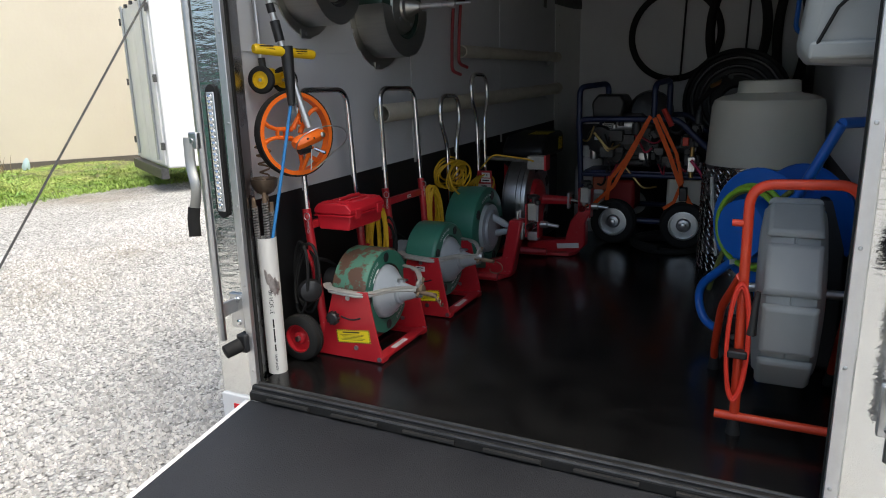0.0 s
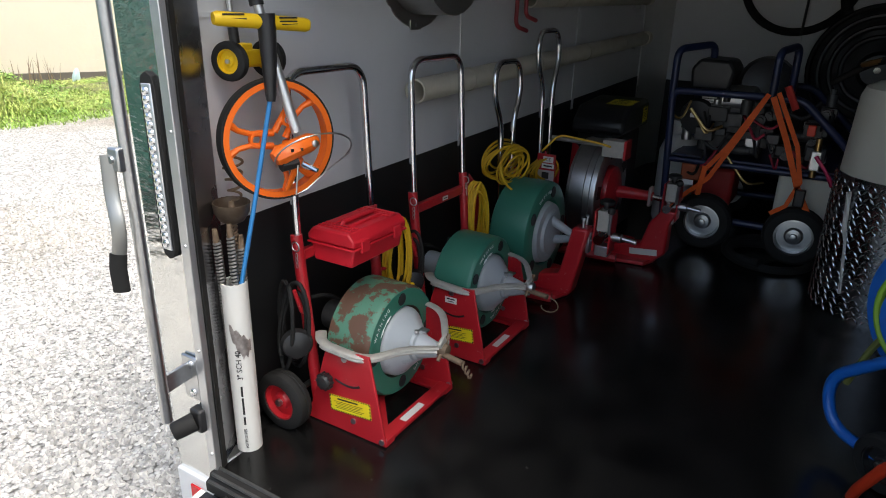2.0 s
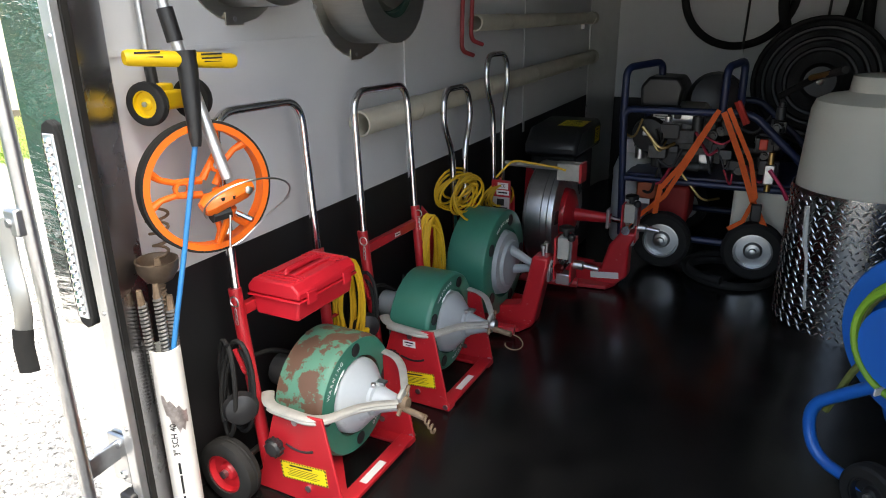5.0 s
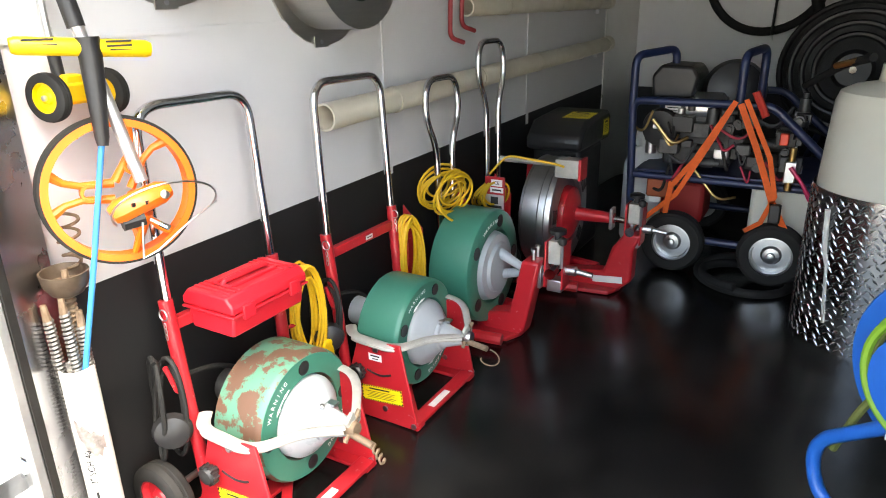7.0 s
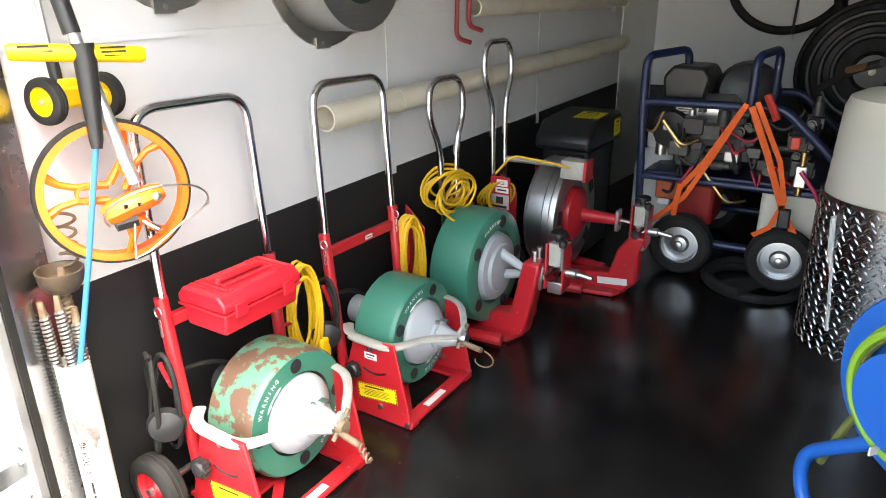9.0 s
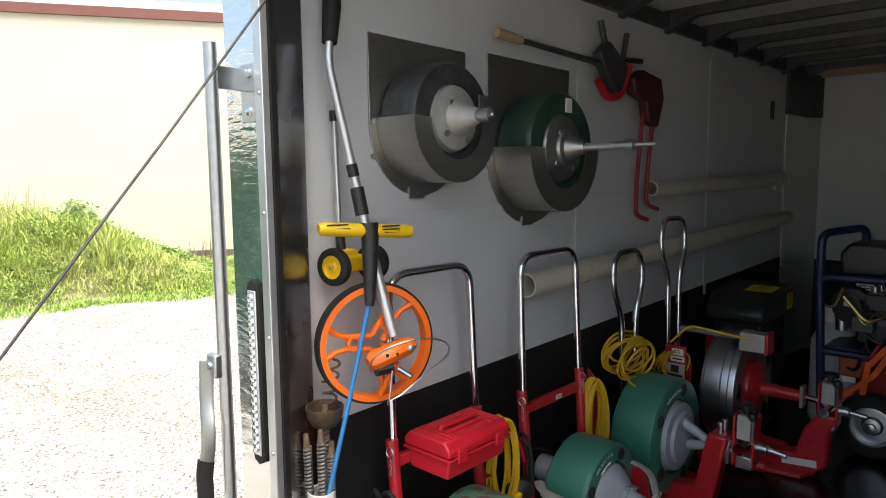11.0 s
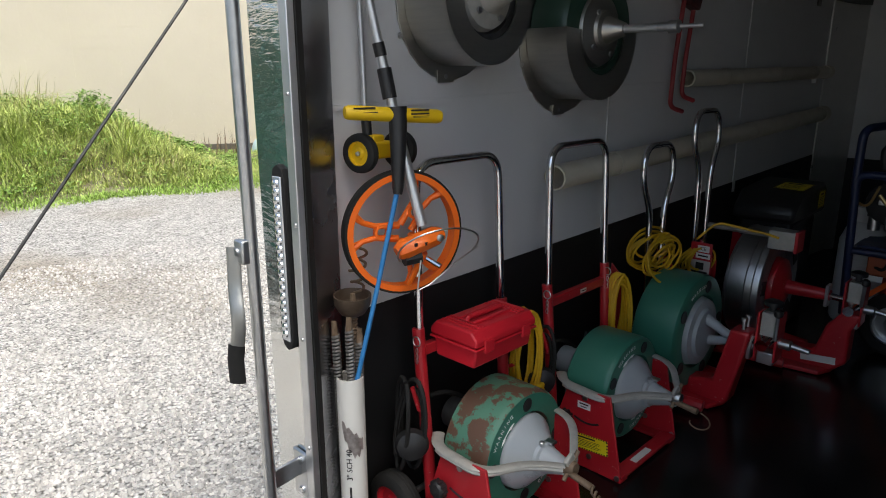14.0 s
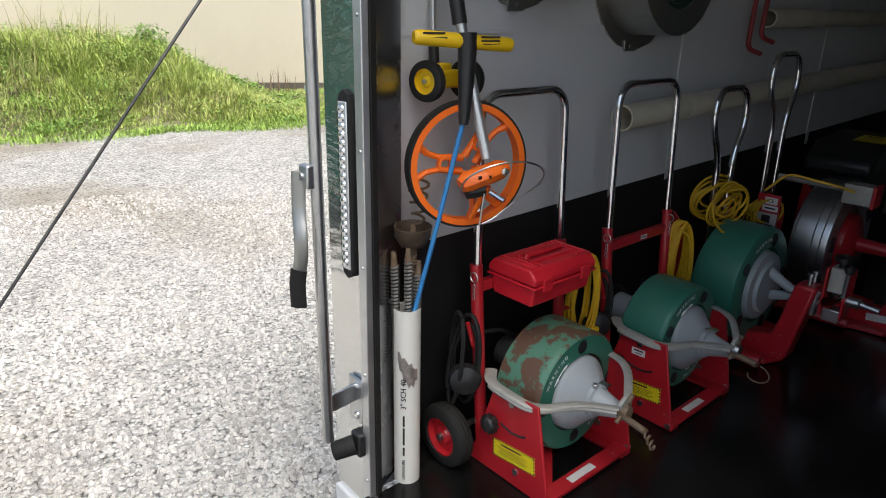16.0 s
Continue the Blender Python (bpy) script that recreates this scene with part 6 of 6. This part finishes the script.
# blue hose reel
hr_ = thing("blue_hose_reel", "blue steel hose reel with lime hose on tubular stand", "hose reel")
HC = Vector((0.5, 3.02, 0.4))
hax = Vector((-0.66, -0.75, 0)).normalized()
RC2 = HC + Vector((-0.015, 0, 0.075))
for s in (0, 1):
    part("flange", Geo().lathe([(0, 0.03), (0.0, 0.2), (0.006, 0.205), (0.012, 0.2), (0.012, 0.15), (0.02, 0.13), (0.02, 0.03)], RC2 - hax * 0.2 * s, hax * (1 if s == 0 else -1), 48), BLUE, hr_, "pressed blue flange")
part("core", Geo().lathe([(-0.2, 0.12), (0.09, 0.1)], RC2, hax, 28), BLUE, hr_)
hu = Vector((0, 0, 1)).cross(hax)
for k, (rr, mt) in enumerate(((0.145, LIME), (0.13, OLIVE), (0.135, LIME), (0.14, LIME), (0.14, LIME))):
    part("hose_turn", Geo().tube([RC2 + hax * (0.03 + 0.012 * (k % 3) - 0.07 * (k // 3)) + (hu * math.cos(a) + Vector((0, 0, 1)) * math.sin(a)) * rr for a in np.linspace(0, 6.2832, 41)[:-1]], 0.0095, 8, True), mt, hr_, "lime green hose" if mt is LIME else "olive hose")
part("hose_end", Geo().tube(round_path([HC + hax * 0.03 + hu * -0.2 + Vector((0, 0, -0.2)), HC + hax * 0.04 + hu * -0.12 + Vector((0, 0, 0.02)), HC + hax * 0.03 + hu * 0.12 + Vector((0, 0, 0.22))], 0.2, 10), 0.009, 8), OLIVE, hr_, "olive hose end")
for s in (0, 1):
    o = hax * (0.05 - 0.3 * s)
    part("stand_tube", Geo().tube(round_path([HC + o + hu * 0.02 + Vector((0, 0, -0.33)), HC + o - hu * 0.2 + Vector((0, 0, -0.33)), HC + o - hu * 0.24 + Vector((0, 0, -0.2)), HC + o + hu * 0.1 + Vector((0, 0, 0.1)), HC + o + hu * 0.28 + Vector((0, 0, 0.44))], 0.07, 8), 0.016, 12), BLUE, hr_, "blue tubular stand")
part("grip_tube", Geo().tube([HC + hax * 0.05 + hu * 0.28 + Vector((0, 0, 0.44)), HC - hax * 0.25 + hu * 0.28 + Vector((0, 0, 0.44))], 0.016, 12), BLUE, hr_)
for s in (0.06, -0.26):
    wheel("wheel", HC + hax * s - hu * 0.02 + Vector((0, 0, -0.322)), 0.078, 0.05, hax, BLACK, hr_)
part("stand_foot", Geo().tube([HC + hax * 0.05 + hu * 0.06 + Vector((0, 0, -0.33)), HC - hax * 0.25 + hu * 0.06 + Vector((0, 0, -0.33)), HC - hax * 0.25 + hu * 0.06 + Vector((0, 0, -0.4))], 0.016, 10), BLUE, hr_)
part("label", Geo().box(HC + hax * 0.068 - hu * 0.05 + Vector((0, 0, -0.05)), (0.05, 0.004, 0.018), Matrix.Rotation(0.85, 3, "Z")), PAPER, hr_)

# orange-red framed camera reel with grey ribbed drum
rr_ = thing("camera_reel", "grey ribbed cable drum in an orange-red tubular frame", "cable reel")
part("front_frame", Geo().tube(round_path([(0.462, 2.4, 0.03), (0.455, 2.4, 0.708), (0.705, 2.4, 0.715), (0.722, 2.4, 0.05)], 0.06, 8), 0.0135, 12), ORANGE_RED, rr_, "orange-red tube frame")
part("lower_bar", Geo().tube([(0.41, 2.395, 0.055), (0.74, 2.395, 0.055)], 0.0125, 12), ORANGE_RED, rr_)
part("stub", Geo().tube([(0.418, 2.4, 0.605), (0.46, 2.4, 0.605)], 0.0095, 10), ORANGE_RED, rr_)
part("back_frame", Geo().tube(round_path([(0.45, 2.4, 0.46), (0.4, 2.62, 0.3), (0.38, 2.8, 0.1), (0.38, 2.85, 0.04)], 0.05), 0.0125, 10), ORANGE_RED, rr_)
part("back_frame", Geo().tube(round_path([(0.722, 2.4, 0.46), (0.73, 2.65, 0.3), (0.73, 2.85, 0.04)], 0.05), 0.0125, 10), ORANGE_RED, rr_)
for x, y in ((0.462, 2.4), (0.722, 2.4), (0.38, 2.85), (0.73, 2.85)):
    part("rubber_foot", Geo().lathe([(0, 0.02), (0.03, 0.016), (0.045, 0.014)], (x, y, 0), (0, 0, 1), 14), RUBBER, rr_)
DC, DR = Vector((0.575, 2.69, 0.35)), 0.27
part("drum", Geo().lathe([(-0.085, 0.05), (-0.088, 0.17), (-0.08, DR - 0.03), (-0.06, DR - 0.008), (-0.004, DR), (0.0, DR - 0.004), (0.004, DR), (0.06, DR - 0.008), (0.08, DR - 0.03), (0.088, 0.17), (0.085, 0.05)], DC, (1, 0, 0), 56), GREY_JUG, rr_, "grey moulded drum")
for i in range(10):
    a = radians(36 * i + 8)
    dd = Vector((0, math.cos(a), math.sin(a)))
    tt = Vector((0, -math.sin(a), math.cos(a)))
    part("panel", Geo().add([DC + dd * rr2 + tt * tw + Vector((xx, 0, 0)) for rr2, k in ((DR - 0.012, 1.0), (DR + 0.008, 0.86)) for xx in (-0.074 * k, 0.074 * k) for tw in (-0.076 * k, 0.076 * k)],
         [(0, 1, 3, 2), (4, 6, 7, 5), (0, 4, 5, 1), (2, 3, 7, 6), (0, 2, 6, 4), (1, 5, 7, 3)]), GREY_JUG, rr_, bevel=0.008)
part("axle", Geo().tube([(0.44, 2.69, 0.35), (0.74, 2.69, 0.35)], 0.014, 10), STEEL, rr_)
part("axle_strut", Geo().tube([(0.455, 2.4, 0.42), (0.45, 2.69, 0.35)], 0.011, 10), ORANGE_RED, rr_)
part("axle_strut", Geo().tube([(0.722, 2.4, 0.42), (0.735, 2.69, 0.35)], 0.011, 10), ORANGE_RED, rr_)
lc = part("signal_cord", Geo().tube(coil((0.455, 2.372, 0.28), 0.026, 0.165, (1, 0, 0), (0, 0, 1), 4, 0.03, random.Random(12), 30), 0.0058, 8), mat("red cord", (0.75, 0.04, 0.02), 0.4), rr_, "red cord in long loops")
part("cord_tie", Geo().box((0.457, 2.372, 0.25), (0.05, 0.03, 0.022)), BLACK, lc, bevel=0.005)
part("connector", Geo().tube([(0.487, 2.37, 0.31), (0.49, 2.37, 0.38), (0.495, 2.37, 0.43)], [0.013, 0.01, 0.007], 10), BLACK, lc, "black connector")

# grey case hung high by the door
gc = thing("hanging_case", "grey moulded plastic case hung on the wall by the doorway", "case")
part("shell", Geo().prism([(0.53, 1.03), (0.56, 1.005), (0.766, 0.99), (0.766, 1.4), (0.6, 1.42), (0.56, 1.3)], 1, 2.3, 2.62), GREY_JUG, gc, bevel=0.03)
part("ridge", Geo().box((0.65, 2.295, 1.03), (0.2, 0.02, 0.04)), GREY_JUG, gc, bevel=0.008)
for pts in ([(0.56, 2.29, 1.03), (0.6, 2.288, 1.12), (0.64, 2.289, 1.16)], [(0.72, 2.29, 1.02), (0.7, 2.288, 1.12), (0.7, 2.289, 1.25)]):
    part("cord", Geo().tube(pts, 0.0045, 6), RUBBER, gc)
sk = thing("dark_case", "dark case leaning on the wall behind the reels", "case")
part("shell", Geo().prism([(2.95, 0.0), (3.5, 0.0), (3.45, 0.52), (3.1, 0.58)], 0, 0.66, 0.765), BLACK, sk, bevel=0.02)
oc = thing("orange_hook", "orange plastic hook piece hung behind the blue reel", "hook")
part("piece", Geo().tube(round_path([(0.62, 3.28, 0.585), (0.66, 3.24, 0.62), (0.74, 3.3, 0.56)], 0.04), 0.03, 10), ORANGE, oc)
